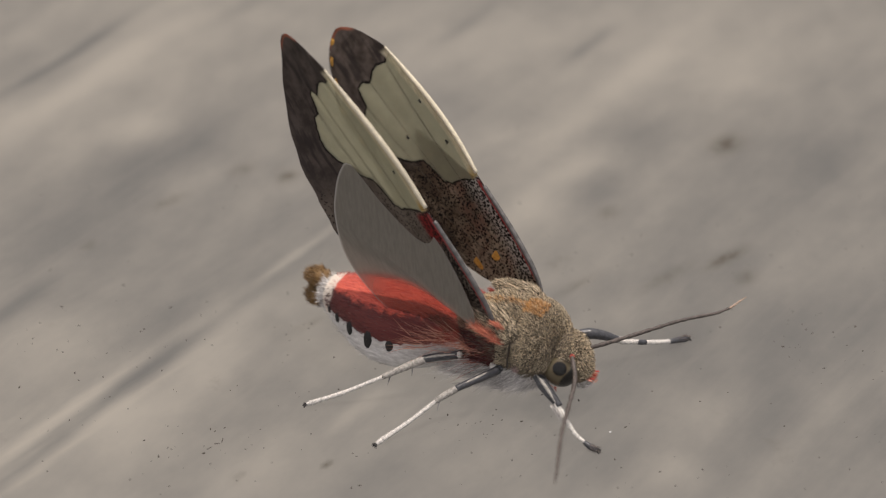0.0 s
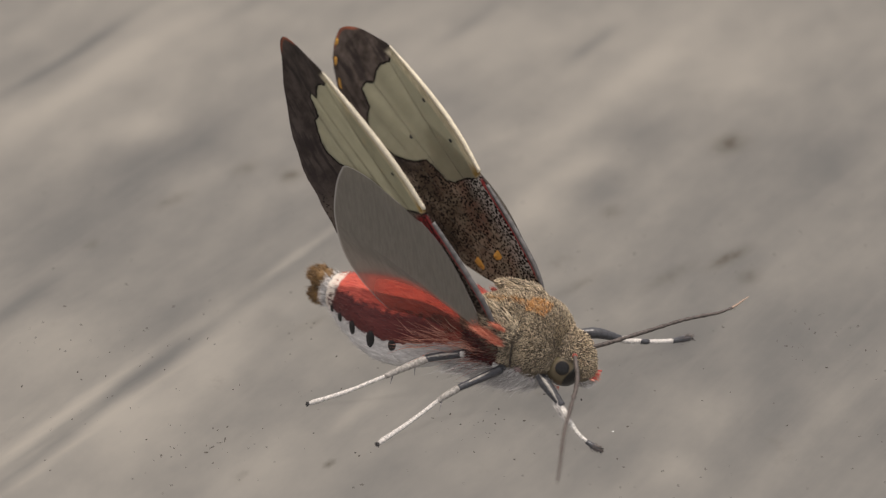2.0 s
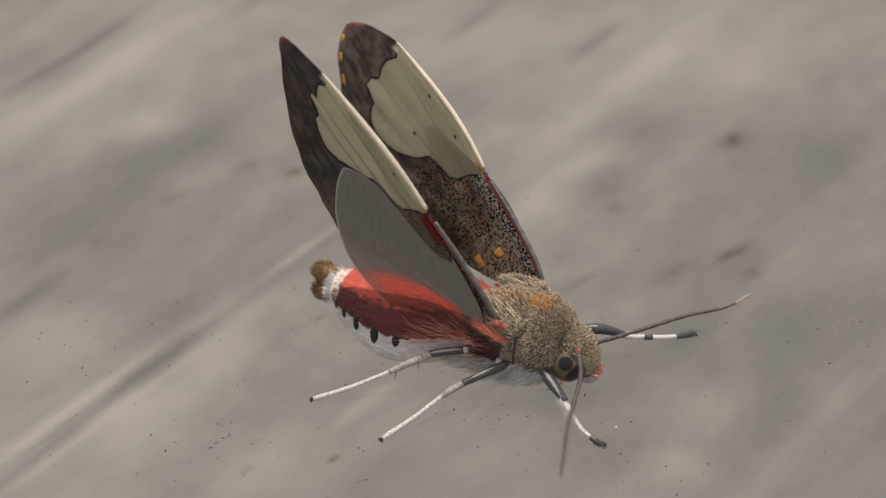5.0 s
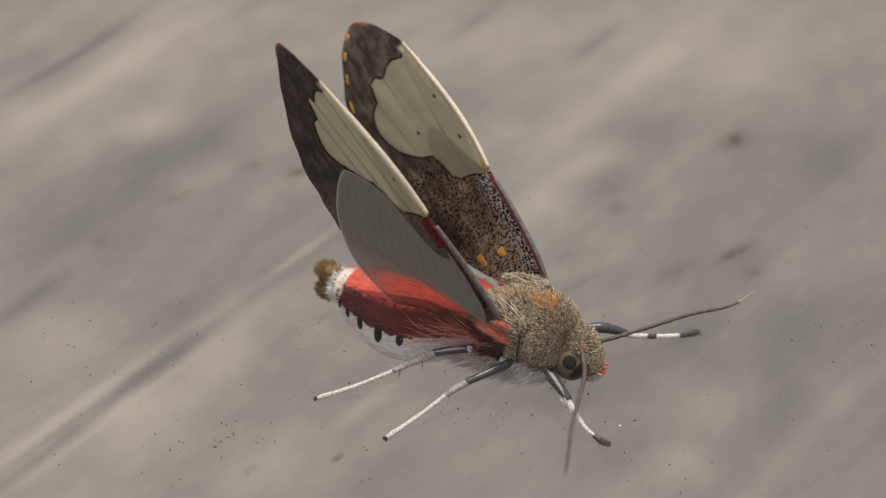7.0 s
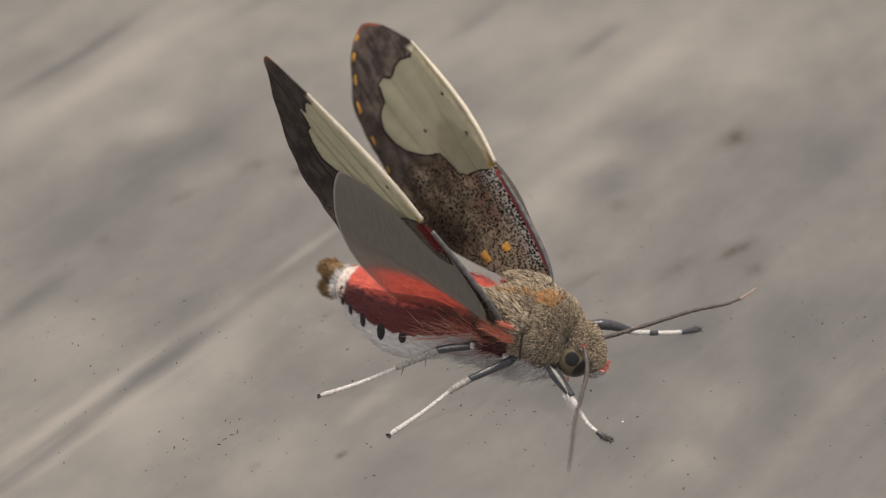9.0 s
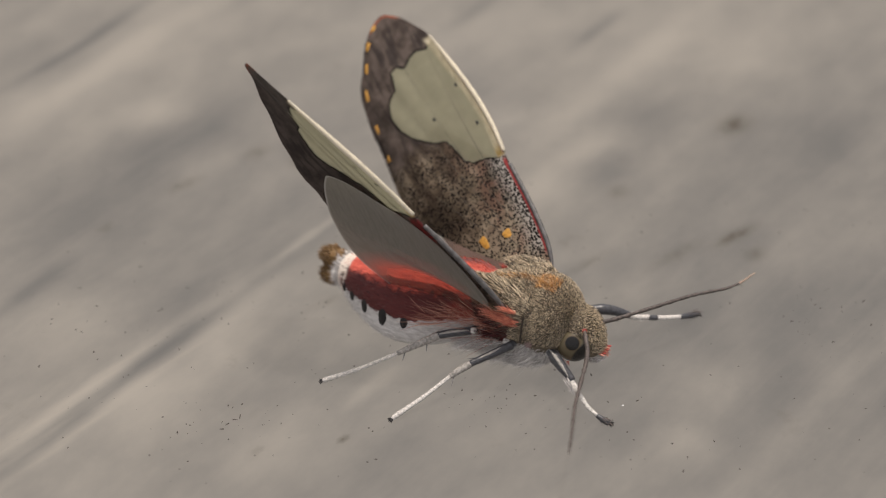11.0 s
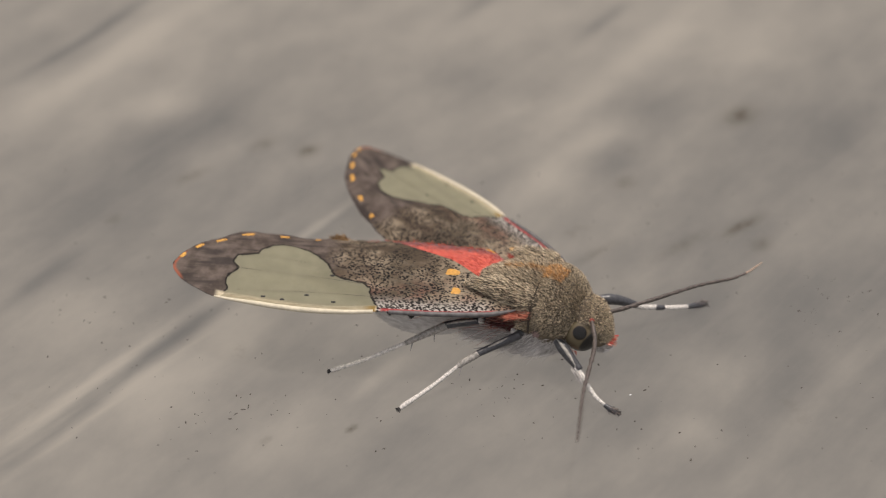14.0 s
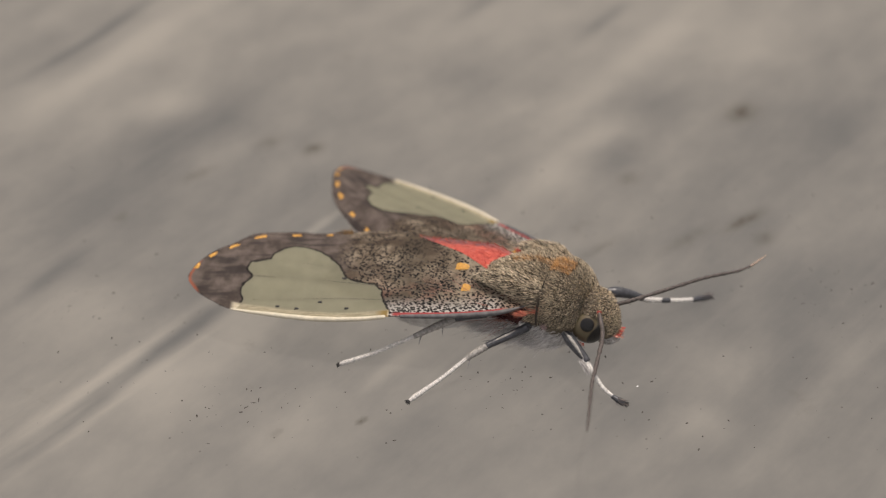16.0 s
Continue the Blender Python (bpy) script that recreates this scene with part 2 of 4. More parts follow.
def eye_material():
    """Glossy olive-brown compound eye with a dark false pupil."""
    m, nt = material("olive_compound_eye")
    v = mm_coords(nt)
    facing = stored(nt, "pupil")
    facets = cells(nt, v, 14.0)
    c = blend(nt, step(nt, facing, 0.46, 0.38), (0.105, 0.080, 0.048), (0.008, 0.007, 0.006))
    ring = calc(nt, "MULTIPLY", step(nt, facing, 0.46, 0.56), step(nt, facing, 0.98, 0.78))
    c = blend(nt, calc(nt, "MULTIPLY", ring, 0.5), c, (0.13, 0.11, 0.066))
    c = blend(nt, step(nt, stored(nt, "front"), 0.55, 0.70), c, (0.010, 0.009, 0.008))
    n = relief(nt, facets.outputs["Distance"], 0.15, 0.00003)
    finish(nt, surface(nt, c, 0.25, n, 0, 0.35, 0, 0.12))
    return m


PLASTIC = plastic_material()
WING_UP, WING_UNDER = wing_material("forewing_upper_scales", False), wing_material("forewing_under_scales", True)
HIND = hindwing_material()
ABDOMEN = abdomen_material()
EYE = eye_material()
SKIN = plain("olive_grey_skin", (0.12, 0.095, 0.065), 0.7, 0.4, 4)
FUR_OLIVE = fur_material("olive_grey_fur", (0.74, 0.615, 0.435), (0.052, 0.040, 0.028), 0.90, 3.0)
FUR_ORANGE = fur_material("orange_fur", (0.80, 0.45, 0.17), (0.30, 0.14, 0.05), 0.8, 3.0)
FUR_WHITE = fur_material("white_fur", (0.74, 0.71, 0.68), (0.40, 0.38, 0.365))
FUR_RED = fur_material("red_fur", (0.56, 0.115, 0.070), (0.28, 0.028, 0.020))
FUR_PINK = fur_material("pink_fur", (0.74, 0.30, 0.19), (0.46, 0.11, 0.07))
FUR_MAROON = fur_material("maroon_fur", (0.10, 0.011, 0.010), (0.03, 0.004, 0.004))
FUR_WISP = fur_material("pale_pink_wisps", (0.62, 0.33, 0.24), (0.30, 0.09, 0.06))
KNOB_SKIN = plain("lilac_skin", (0.30, 0.21, 0.20), 0.7, 0.3, 5)
FUR_LILAC = fur_material("lilac_fur", (0.50, 0.38, 0.37), (0.24, 0.15, 0.15))
FUR_OCHRE = fur_material("ochre_fur", (0.24, 0.135, 0.045), (0.085, 0.045, 0.016))
LEG_DARK = plain("slate_leg", (0.045, 0.046, 0.052), 0.35, 0.4, 5, 0.1, 0.5)
LEG_WHITE = plain("white_leg", (0.54, 0.515, 0.48), 0.65, 0.3, 6, 0.1, 0.3, 0, 0.2)
LEG_PALE = plain("pale_grey_leg", (0.31, 0.29, 0.265), 0.5, 0.35, 5, 0.1, 0.3, 0, 0.2)
LEG_GREY = plain("grey_leg", (0.22, 0.21, 0.205), 0.5, 0.35, 5, 0.2)
BLACK = plain("black_scales", (0.012, 0.011, 0.011), 0.6, 0.3, 6)
ORANGE = plain("orange_scales", (0.50, 0.255, 0.045), 0.6, 0.25, 6)
RED = plain("red_skin", (0.34, 0.045, 0.035), 0.4, 0.3, 5)
CORAL = plain("coral_skin", (0.52, 0.09, 0.07), 0.5, 0.3, 5)
CORAL_PALE = plain("pale_coral_skin", (0.62, 0.28, 0.22), 0.5, 0.3, 5)
CREAM = plain("cream_vein", (0.56, 0.505, 0.39), 0.6, 0.12, 2)
SLATE_VEIN = plain("slate_vein", (0.10, 0.095, 0.095), 0.5, 0.3, 2)
ANTENNA = plain("brown_antenna", (0.075, 0.061, 0.054), 0.5, 0.5, 6)
ANTENNA_TIP = plain("pale_antenna_tip", (0.34, 0.25, 0.19), 0.5, 0.3, 6)
DIRT = plain("dark_dirt", (0.055, 0.043, 0.033), 0.8, 0.4, 4)
LINT = plain("white_lint", (0.75, 0.75, 0.75), 0.6, 0.1, 4)


# ---- mesh helpers ----
def part(name, bm, mat, parent=None, label=""):
    """Links a bmesh, given in millimetres, as one mesh object."""
    bmesh.ops.scale(bm, vec=(MM, MM, MM), verts=bm.verts)
    me = bpy.data.meshes.new(name)
    bm.to_mesh(me)
    bm.free()
    for p in me.polygons:
        p.use_smooth = True
    me.materials.append(mat)
    ob = new(name, me)
    ob.parent = parent
    return tagged(ob, label)


def raw_part(name, verts, faces, mat, parent=None, label="", stored_values=None, smooth=True):
    """The same from arrays; stored_values: float attributes on the points."""
    me = bpy.data.meshes.new(name)
    me.from_pydata((np.asarray(verts, float) * MM).tolist(), [], faces)
    me.polygons.foreach_set("use_smooth", [smooth] * len(me.polygons))
    for key, values in (stored_values or {}).items():
        me.attributes.new(key, "FLOAT", "POINT").data.foreach_set("value", np.asarray(values, dtype=np.float32))
    me.materials.append(mat)
    ob = new(name, me)
    ob.parent = parent
    return tagged(ob, label)


def grid_faces(rows, cols, wrap=False, flip=False):
    out = []
    for i in range(rows - 1):
        for j in range(cols if wrap else cols - 1):
            k = (j + 1) % cols
            f = (i * cols + j, i * cols + k, (i + 1) * cols + k, (i + 1) * cols + j)
            out.append(f[::-1] if flip else f)
    return out


def smooth_curve(points, count):
    """Catmull-Rom through the points, evenly in index."""
    p = np.array(points, float)
    p = np.vstack([2 * p[0] - p[1], p, 2 * p[-1] - p[-2]])
    out = []
    for s in np.linspace(0, len(points) - 1, count):
        i = min(int(s), len(points) - 2)
        u = s - i
        a, b, c, d = p[i:i + 4]
        out.append(0.5 * (2 * b + (c - a) * u + (2 * a - 5 * b + 4 * c - d) * u * u + (3 * b - a - 3 * c + d) * u ** 3))
    return np.array(out)


def tube(points, radii, count=24, sides=10, lumps=0.0, seed=1, curved=True):
    """Vertices and faces of a tapered round rod along the points."""
    rng = np.random.default_rng(seed)
    p = smooth_curve(points, count) if curved else np.array([np.array(points[0]) + (np.array(points[-1]) - np.array(points[0])) * s for s in np.linspace(0, 1, count)])
    r = np.interp(np.linspace(0, 1, count), np.linspace(0, 1, len(radii)), radii)
    verts = []
    up = np.array([0.13, 0.21, 0.97])
    for i in range(count):
        d = p[min(i + 1, count - 1)] - p[max(i - 1, 0)]
        d /= np.linalg.norm(d) + 1e-12
        a = np.cross(d, up)
        a /= np.linalg.norm(a) + 1e-12
        b = np.cross(d, a)
        k = 1 + lumps * rng.normal()
        for j in range(sides):
            t = 2 * math.pi * j / sides
            verts.append(p[i] + r[i] * k * (a * math.cos(t) + b * math.sin(t)))
    faces = grid_faces(count, sides, True)
    faces += [tuple(range(sides))[::-1], tuple((count - 1) * sides + j for j in range(sides))]
    return verts, faces


def fullness(t):
    """Where a sagging body is fuller than an ellipse: low on both flanks, less on the far shoulder."""
    t = t % (2 * math.pi)
    return math.sin(2 * t) ** 2 * (1.0 if t > math.pi else 0.6 if t < math.pi / 2 else 0.0)


def loft(sections, rings, sides):
    """Body of elliptic sections (x, y, z, half width, half height), closed at both ends; also its normals and values."""
    s = smooth_curve(sections, rings)
    verts, girth, along = [], [], []
    for row in s:
        x, y, z, ry, rz = row[:5]
        for j in range(sides):
            t = 2 * math.pi * j / sides
            q = 1 + (row[5] if len(row) > 5 else 0.0) * fullness(t)
            verts.append((x, y + ry * q * math.cos(t), z + rz * q * math.sin(t)))
            girth.append(math.sin(t))
            along.append(abs(x - s[0][0]))
    faces = grid_faces(rings, sides, True)
    faces += [tuple(range(sides))[::-1], tuple((rings - 1) * sides + j for j in range(sides))]
    return np.array(verts), faces, girth, along


def on_loft(sections, u, t):
    """Points and outward normals at the shares u of the length and the angles t (arrays)."""
    s = smooth_curve(sections, 61)
    u, t, x = np.atleast_1d(np.asarray(u, float)), np.atleast_1d(np.asarray(t, float)), np.arange(61)
    k = np.stack([np.interp(u * 60, x, s[:, i]) for i in range(5)])
    d = np.stack([np.interp(np.minimum(u * 60 + 1, 60), x, s[:, i]) - np.interp(np.maximum(u * 60 - 1, 0), x, s[:, i]) for i in range(5)])
    full = np.interp(u * 60, x, s[:, 5]) * np.array([fullness(a) for a in t]) if s.shape[1] > 5 else 0 * t
    p = np.stack([k[0], k[1] + k[3] * (1 + full) * np.cos(t), k[2] + k[4] * (1 + full) * np.sin(t)], 1)
    n = np.stack([0 * t, np.cos(t) / np.maximum(k[3], 0.1), np.sin(t) / np.maximum(k[4], 0.1)], 1)
    n /= np.linalg.norm(n, axis=1, keepdims=True)
    n[:, 0] -= 0.5 * (d[3] + d[4]) / (np.abs(d[0]) + 0.05) * np.sign(d[0])
    return p, n / np.linalg.norm(n, axis=1, keepdims=True)


def blades(roots, ways, lengths, width, seed, bend=0.3, wild=0.15):
    """Many flat tapered hairs: a quad and a point each."""
    rng = np.random.default_rng(seed)
    p, l = np.asarray(roots, float), np.asarray(lengths, float)[:, None]
    d = np.asarray(ways, float) + rng.normal(0, wild, p.shape)
    d /= np.linalg.norm(d, axis=1, keepdims=True)
    side = np.cross(d, rng.normal(0, 1, p.shape))
    side *= width * rng.uniform(0.6, 1.3, (len(p), 1)) / (np.linalg.norm(side, axis=1, keepdims=True) + 1e-9)
    curl = rng.normal(0, bend, p.shape) * l * 0.3
    m, e = p + d * l * 0.55 + curl * 0.4, p + d * l + curl
    verts = np.stack([p - side * 0.5, p + side * 0.5, m - side * 0.45, m + side * 0.45, e], 1).reshape(-1, 3)
    faces = []
    for n in range(0, len(verts), 5):
        faces += [(n, n + 1, n + 3, n + 2), (n + 2, n + 3, n + 4)]
    return verts, faces


def ball(center, radii, rings=14, sides=18, lumps=0.0, seed=0):
    rng = np.random.default_rng(seed)
    verts = []
    for i in range(rings):
        a = math.pi * (i + 0.02) / (rings - 1 + 0.04) - math.pi / 2
        for j in range(sides):
            t = 2 * math.pi * j / sides
            k = 1 + lumps * rng.normal()
            verts.append((center[0] + k * radii[0] * math.cos(a) * math.cos(t), center[1] + k * radii[1] * math.cos(a) * math.sin(t), center[2] + k * radii[2] * math.sin(a)))
    faces = grid_faces(rings, sides, True)
    return verts, faces + [tuple(range(sides))[::-1], tuple((rings - 1) * sides + j for j in range(sides))]


# ---- plastic sheet ----
CREASES = [  # two points on the line, width, height, start and end along it
    ((-31.2, -23.5), (-8.8, 2.9), 1.2, -0.28, -60, 45),
    ((-32.6, -22.4), (-24.0, -12.2), 0.9, 0.40, -30, 11),
    ((-38.7, 22.4), (-27.5, 33.0), 2.2, -0.5, -80, 80),
    ((-33.8, -8.0), (-21.8, 1.5), 2.6, -0.35, -60, 25),
    ((22.0, -28.0), (36.0, -12.0), 1.2, 0.18, -30, 40),
]


def sheet_height(x, y):
    z = 0.0
    for (ax, ay), (bx, by), wide, high, lo, hi in CREASES:
        l = math.hypot(bx - ax, by - ay)
        ux, uy = (bx - ax) / l, (by - ay) / l
        s, d = (x - ax) * ux + (y - ay) * uy, -(x - ax) * uy + (y - ay) * ux
        fade = min(1, max(0, (s - lo) / 8)) * min(1, max(0, (hi - s) / 8))
        z += high * math.exp(-(d / wide) ** 2) * fade
    away = max(0.0, math.hypot(x - 4, y + 14) - 14) / 25
    z += min(1, away) * 0.7 * noise.noise(Vector((x * 0.05 + y * 0.045, (y * 0.66 - x * 0.75) * 0.012, 3.1)))
    return z


# light painted into the sheet's colour: lit crease lips, bright dapples, broad brighter areas
PAINTED_LIGHT = [  # x, y, half length along the creases, half width, strength
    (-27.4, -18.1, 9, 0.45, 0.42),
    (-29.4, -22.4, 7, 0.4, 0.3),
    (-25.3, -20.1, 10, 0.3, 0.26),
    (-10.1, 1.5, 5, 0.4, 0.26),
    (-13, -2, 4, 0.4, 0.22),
    (26.5, -20, 13.8, 1.2, 0.14),
    (-28.6, 26.2, 7, 1.56, 0.29),
    (-34.7, 18.6, 6.38, 1.44, 0.29),
    (-26.4, 16.2, 2.5, 1.92, 0.29),
    (18.3, 25.8, 7.62, 1.92, 0.29),
    (25.2, 24.1, 4.5, 3.12, 0.22),
    (4.9, 30.2, 4.5, 3.12, 0.18),
    (8.4, 13.4, 5.75, 1.56, 0.22),
    (10.8, 10.3, 2.88, 1.56, 0.32),
    (6.9, 5.1, 3.88, 1.8, 0.25),
    (-30.8, -10.5, 4.5, 3.12, 0.29),
    (-23.5, -18.7, 3.25, 2.52, 0.32),
    (-16.8, -13, 4.5, 2.52, 0.22),
    (-17, -7.7, 3.25, 1.8, 0.18),
    (-12.5, -24, 3.88, 2.52, 0.18),
    (-6.7, -18.7, 3.1, 0.7, 0.25),
    (16.1, -24, 2.25, 2.52, 0.22),
    (19.5, -18.4, 3.25, 2.52, 0.14),
    (29.5, -2, 7.62, 3.48, 0.11),
    (36.5, 30.2, 5.75, 2.88, 0.14),
    (-7.8, -11.8, 3.88, 2.16, 0.11),
    (-38, 30.2, 5.75, 1.44, 0.18),
    (-21.1, 8, 3.88, 1.44, 0.11),
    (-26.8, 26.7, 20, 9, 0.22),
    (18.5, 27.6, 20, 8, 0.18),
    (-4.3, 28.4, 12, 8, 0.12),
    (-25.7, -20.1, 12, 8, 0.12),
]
# shade painted in likewise: dark crease sides, dim dapples, broad darker areas
PAINTED_SHADE = [
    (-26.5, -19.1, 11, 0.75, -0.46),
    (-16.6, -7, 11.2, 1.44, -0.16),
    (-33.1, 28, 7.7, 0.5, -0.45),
    (-20.8, 15, 5.75, 1.8, -0.22),
    (-29.4, 8, 10.2, 3.48, -0.16),
    (13, 28.4, 3.1, 0.5, -0.35),
    (1.8, 31.6, 3.6, 0.6, -0.3),
    (15.7, 15.8, 3.88, 2.88, -0.29),
    (12.8, 8, 3.25, 2.16, -0.25),
    (33, 12.6, 7, 4.2, -0.2),
    (-32.8, -6, 3.1, 0.8, -0.3),
    (-12.9, 2.9, 7.62, 2.16, -0.13),
    (-12.7, -13.6, 3.88, 2.88, -0.11),
    (23.9, 8, 9.62, 4.2, -0.11),
    (-3.3, -23.5, 7.62, 2.16, -0.11),
    (13.2, -13.6, 9.62, 4.2, -0.072),
    (-20.8, -8, 3.88, 1.32, -0.18),
    (26.7, -13.6, 7.62, 3.48, -0.086),
    (20.3, -5.4, 10.2, 2.88, -0.086),
    (-18.8, 33.9, 3.1, 0.8, -0.2),
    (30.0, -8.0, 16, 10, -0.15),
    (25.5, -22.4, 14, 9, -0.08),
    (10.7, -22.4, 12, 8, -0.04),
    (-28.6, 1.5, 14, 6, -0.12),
]


STAINS = [  # x, y, half length, half width, strength
    (23.9, 13.9, 1.4, 1.0, 0.75),
    (-12.8, 9.3, 0.8, 0.6, 0.72),
    (22.3, -1.1, 1.7, 0.45, 0.80),
    (23.6, -3.4, 0.8, 0.6, 0.51),
    (-16.6, 10.3, 1.0, 0.6, 0.43),
    (-22.3, 6.2, 1.4, 0.5, 0.36),
    (13.4, 4.6, 0.9, 0.7, 0.36),
    (-28.2, 0.8, 0.5, 0.4, 0.43),
    (17.4, -3.4, 2.5, 0.5, 0.29),
    (-8.1, -23.6, 0.3, 0.2, 0.85),
    (-14.4, -24.9, 0.3, 0.25, 0.72),
    (10.3, -4.4, 2.0, 0.35, 0.29),
    (-10.2, -8.9, 1.2, 0.3, 0.29),
]


def plastic_sheet():
    """One thin creased sheet."""
    near = np.arange(-50, 50.01, 0.55)
    far = np.array([60, 75, 100, 150, 250, 450, 800, 1500])
    axis = np.concatenate([-far[::-1], near, far])
    n = len(axis)
    verts = [(x, y, sheet_height(x, y)) for y in axis for x in axis]
    flat = np.array(verts)
    dappled = np.zeros(len(flat))
    for x, y, long, wide, k in PAINTED_LIGHT + PAINTED_SHADE:
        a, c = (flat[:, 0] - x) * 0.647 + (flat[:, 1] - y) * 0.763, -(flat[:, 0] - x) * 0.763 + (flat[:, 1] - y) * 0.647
        dappled += k * np.exp(-(a / long) ** 2 - (c / wide) ** 2)
    stained = np.zeros(len(flat))
    for x, y, long, wide, k in STAINS:
        a, c = (flat[:, 0] - x) * 0.80 + (flat[:, 1] - y) * 0.60, -(flat[:, 0] - x) * 0.60 + (flat[:, 1] - y) * 0.80
        stained = np.maximum(stained, k * np.exp(-(a / long) ** 2 - (c / wide) ** 2))
    faces = grid_faces(n, n)
    ob = raw_part("ground", verts, faces, PLASTIC, None, "", dict(dappled=dappled, stained=stained))
    tagged(ob, "creased milky grey plastic sheet with dust and stains", "plastic sheet", "", "structure")


plastic_sheet()

# ---- the moth ----
moth = new("moth")
moth.empty_display_size = 0.003
moth.matrix_world = mm_pose(5.577, -13.285, 0, 0, 0, -28.36)
tagged(moth, "red and grey tiger moth with pale wing windows on plastic", "moth")

COSTA = [(0.0, -0.6), (1.2, -0.95), (2.4, -1.12), (4.9, -1.25), (7.4, -1.22), (9.7, -1.18), (13.2, -1.3), (16.8, -0.91), (19.2, -0.47), (21.7, 0.01), (23.1, 0.69), (24.35, 1.47), (25.1, 2.31), (25.25, 2.76)]
TRAIL = [(0.0, 0.4), (1.0, 1.5), (3.1, 3.51), (5.0, 5.0), (7.4, 6.74), (9.0, 7.8), (10.4, 8.27), (12.6, 8.26), (15.2, 8.06), (17.7, 7.86), (20.3, 7.26), (22.2, 6.1), (23.7, 4.97), (24.7, 3.99), (25.15, 3.23), (25.25, 2.82)]
WINDOW = [(21.7, -0.6), (21.2, 0.2), (20.85, 0.8), (21.05, 1.5), (20.95, 2.15), (20.3, 2.97), (20.75, 3.5), (20.55, 4.05), (19.05, 4.38), (18.85, 4.95), (18.1, 5.5), (17.3, 5.7), (16.6, 5.65), (15.5, 5.2), (14.6, 4.5), (13.8, 3.7), (13.2, 2.5), (12.1, 2.15), (11.0, 1.9), (10.45, 1.3), (10.25, 0.3), (9.75, -0.6), (9.7, -1.8), (21.7, -1.8)]
HIND_LEAD = [(0.4, 0.2), (1.4, -0.4), (2.9, -0.65), (5.1, -0.85), (7.31, -0.75), (9.61, -0.02), (11.5, 1.15), (13.4, 2.2), (14.7, 3.25), (15.15, 3.8)]
HIND_TRAIL = [(0.4, 0.6), (0.52, 1.5), (0.8, 3.0), (1.9, 5.2), (4.1, 6.9), (6.9, 7.8), (9.5, 7.95), (12.1, 7.1), (13.7, 5.95), (14.65, 4.95), (15.2, 4.0)]


def signed_distance(px, py, polygon):
    """Distance to the polygon's edge, positive inside."""
    pts = np.array(polygon, float)
    best = np.full(px.shape, 1e9)
    inside = np.zeros(px.shape, bool)
    for (ax, ay), (bx, by) in zip(pts, np.roll(pts, -1, axis=0)):
        dx, dy = bx - ax, by - ay
        s = np.clip(((px - ax) * dx + (py - ay) * dy) / (dx * dx + dy * dy + 1e-12), 0, 1)
        best = np.minimum(best, np.hypot(px - ax - s * dx, py - ay - s * dy))
        hit = ((ay > py) != (by > py)) & (px < dx * (py - ay) / (dy if abs(dy) > 1e-9 else 1e-9) + ax)
        inside ^= hit
    return np.where(inside, best, -best)


CURVES = {}


def edge_at(points, u):
    key = len(points) * 1000 + points[1][1]
    if key not in CURVES:
        CURVES[key] = smooth_curve(points, 400)
    c = CURVES[key]
    return np.interp(u, c[:, 0], c[:, 1])


def camber(u, v, lead, trail, side):
    """How far the forewing stands above its root plane towards its upper side, in mm: hollow in front, drooping behind, twisted and pleated towards the tip. The wing of side +1 droops from its root on."""
    w = min(1.0, max(0.0, (v - lead) / max(trail - lead, 0.5)))
    q = max(0.0, w - 0.5) / 0.5
    inner = (u - 2) / 7 if side > 0 else (u - 4.6) / 6
    reach = max(0.0, min(1.0, inner)) * max(0.0, min(1.0, (25.5 - u) / 9))
    hollow = -0.25 * math.sin(math.pi * w) * min(1, u / 6) * min(1, (26 - u) / 6)
    pleat = 0.055 * math.sin(math.atan2(v - 1.0, u - 7.0) * 34) * min(1, max(0, (math.hypot(u - 7, v - 1) - 6) / 6)) * min(1, w * 6)
    twist = 1.645 * v / 8 - 0.506 if side > 0 else 1.895 * v / 8 - 0.756
    return hollow + pleat - 2.0 * q * q * reach + (u / 25) ** 2 * twist


def hind_droop(v):
    """How far the rear of the hindwing hangs below its plane, in mm."""
    return min(1.0, max(0.0, (v - 2) / 6)) ** 2


def wing_sheet(lead_points, trail_points, side, lift, cols, rows):
    last = lead_points[-1][0]
    us = last * (1 - (1 - np.linspace(0, 1, cols)) ** 1.35)
    us = us[0] + us + lead_points[0][0] * (1 - us / last)
    lead, trail = edge_at(lead_points, us), edge_at(trail_points, us)
    verts, flat = [], []
    for u, a, b in zip(us, lead, trail):
        for s in np.linspace(0, 1, rows):
            v = a + (b - a) * s
            verts.append((u, v, side * (camber(u, v, a, b, side) + lift)))
            flat.append((u, v))
    flat = np.array(flat)
    lead_line, trail_line = smooth_curve(lead_points, 120), smooth_curve(trail_points, 120)
    costa = np.min(np.hypot(flat[:, :1] - lead_line[None, :, 0], flat[:, 1:] - lead_line[None, :, 1]), axis=1)
    margin = np.minimum(costa, np.min(np.hypot(flat[:, :1] - trail_line[None, :, 0], flat[:, 1:] - trail_line[None, :, 1]), axis=1))
    return verts, grid_faces(cols, rows, False, side < 0), flat, costa, margin


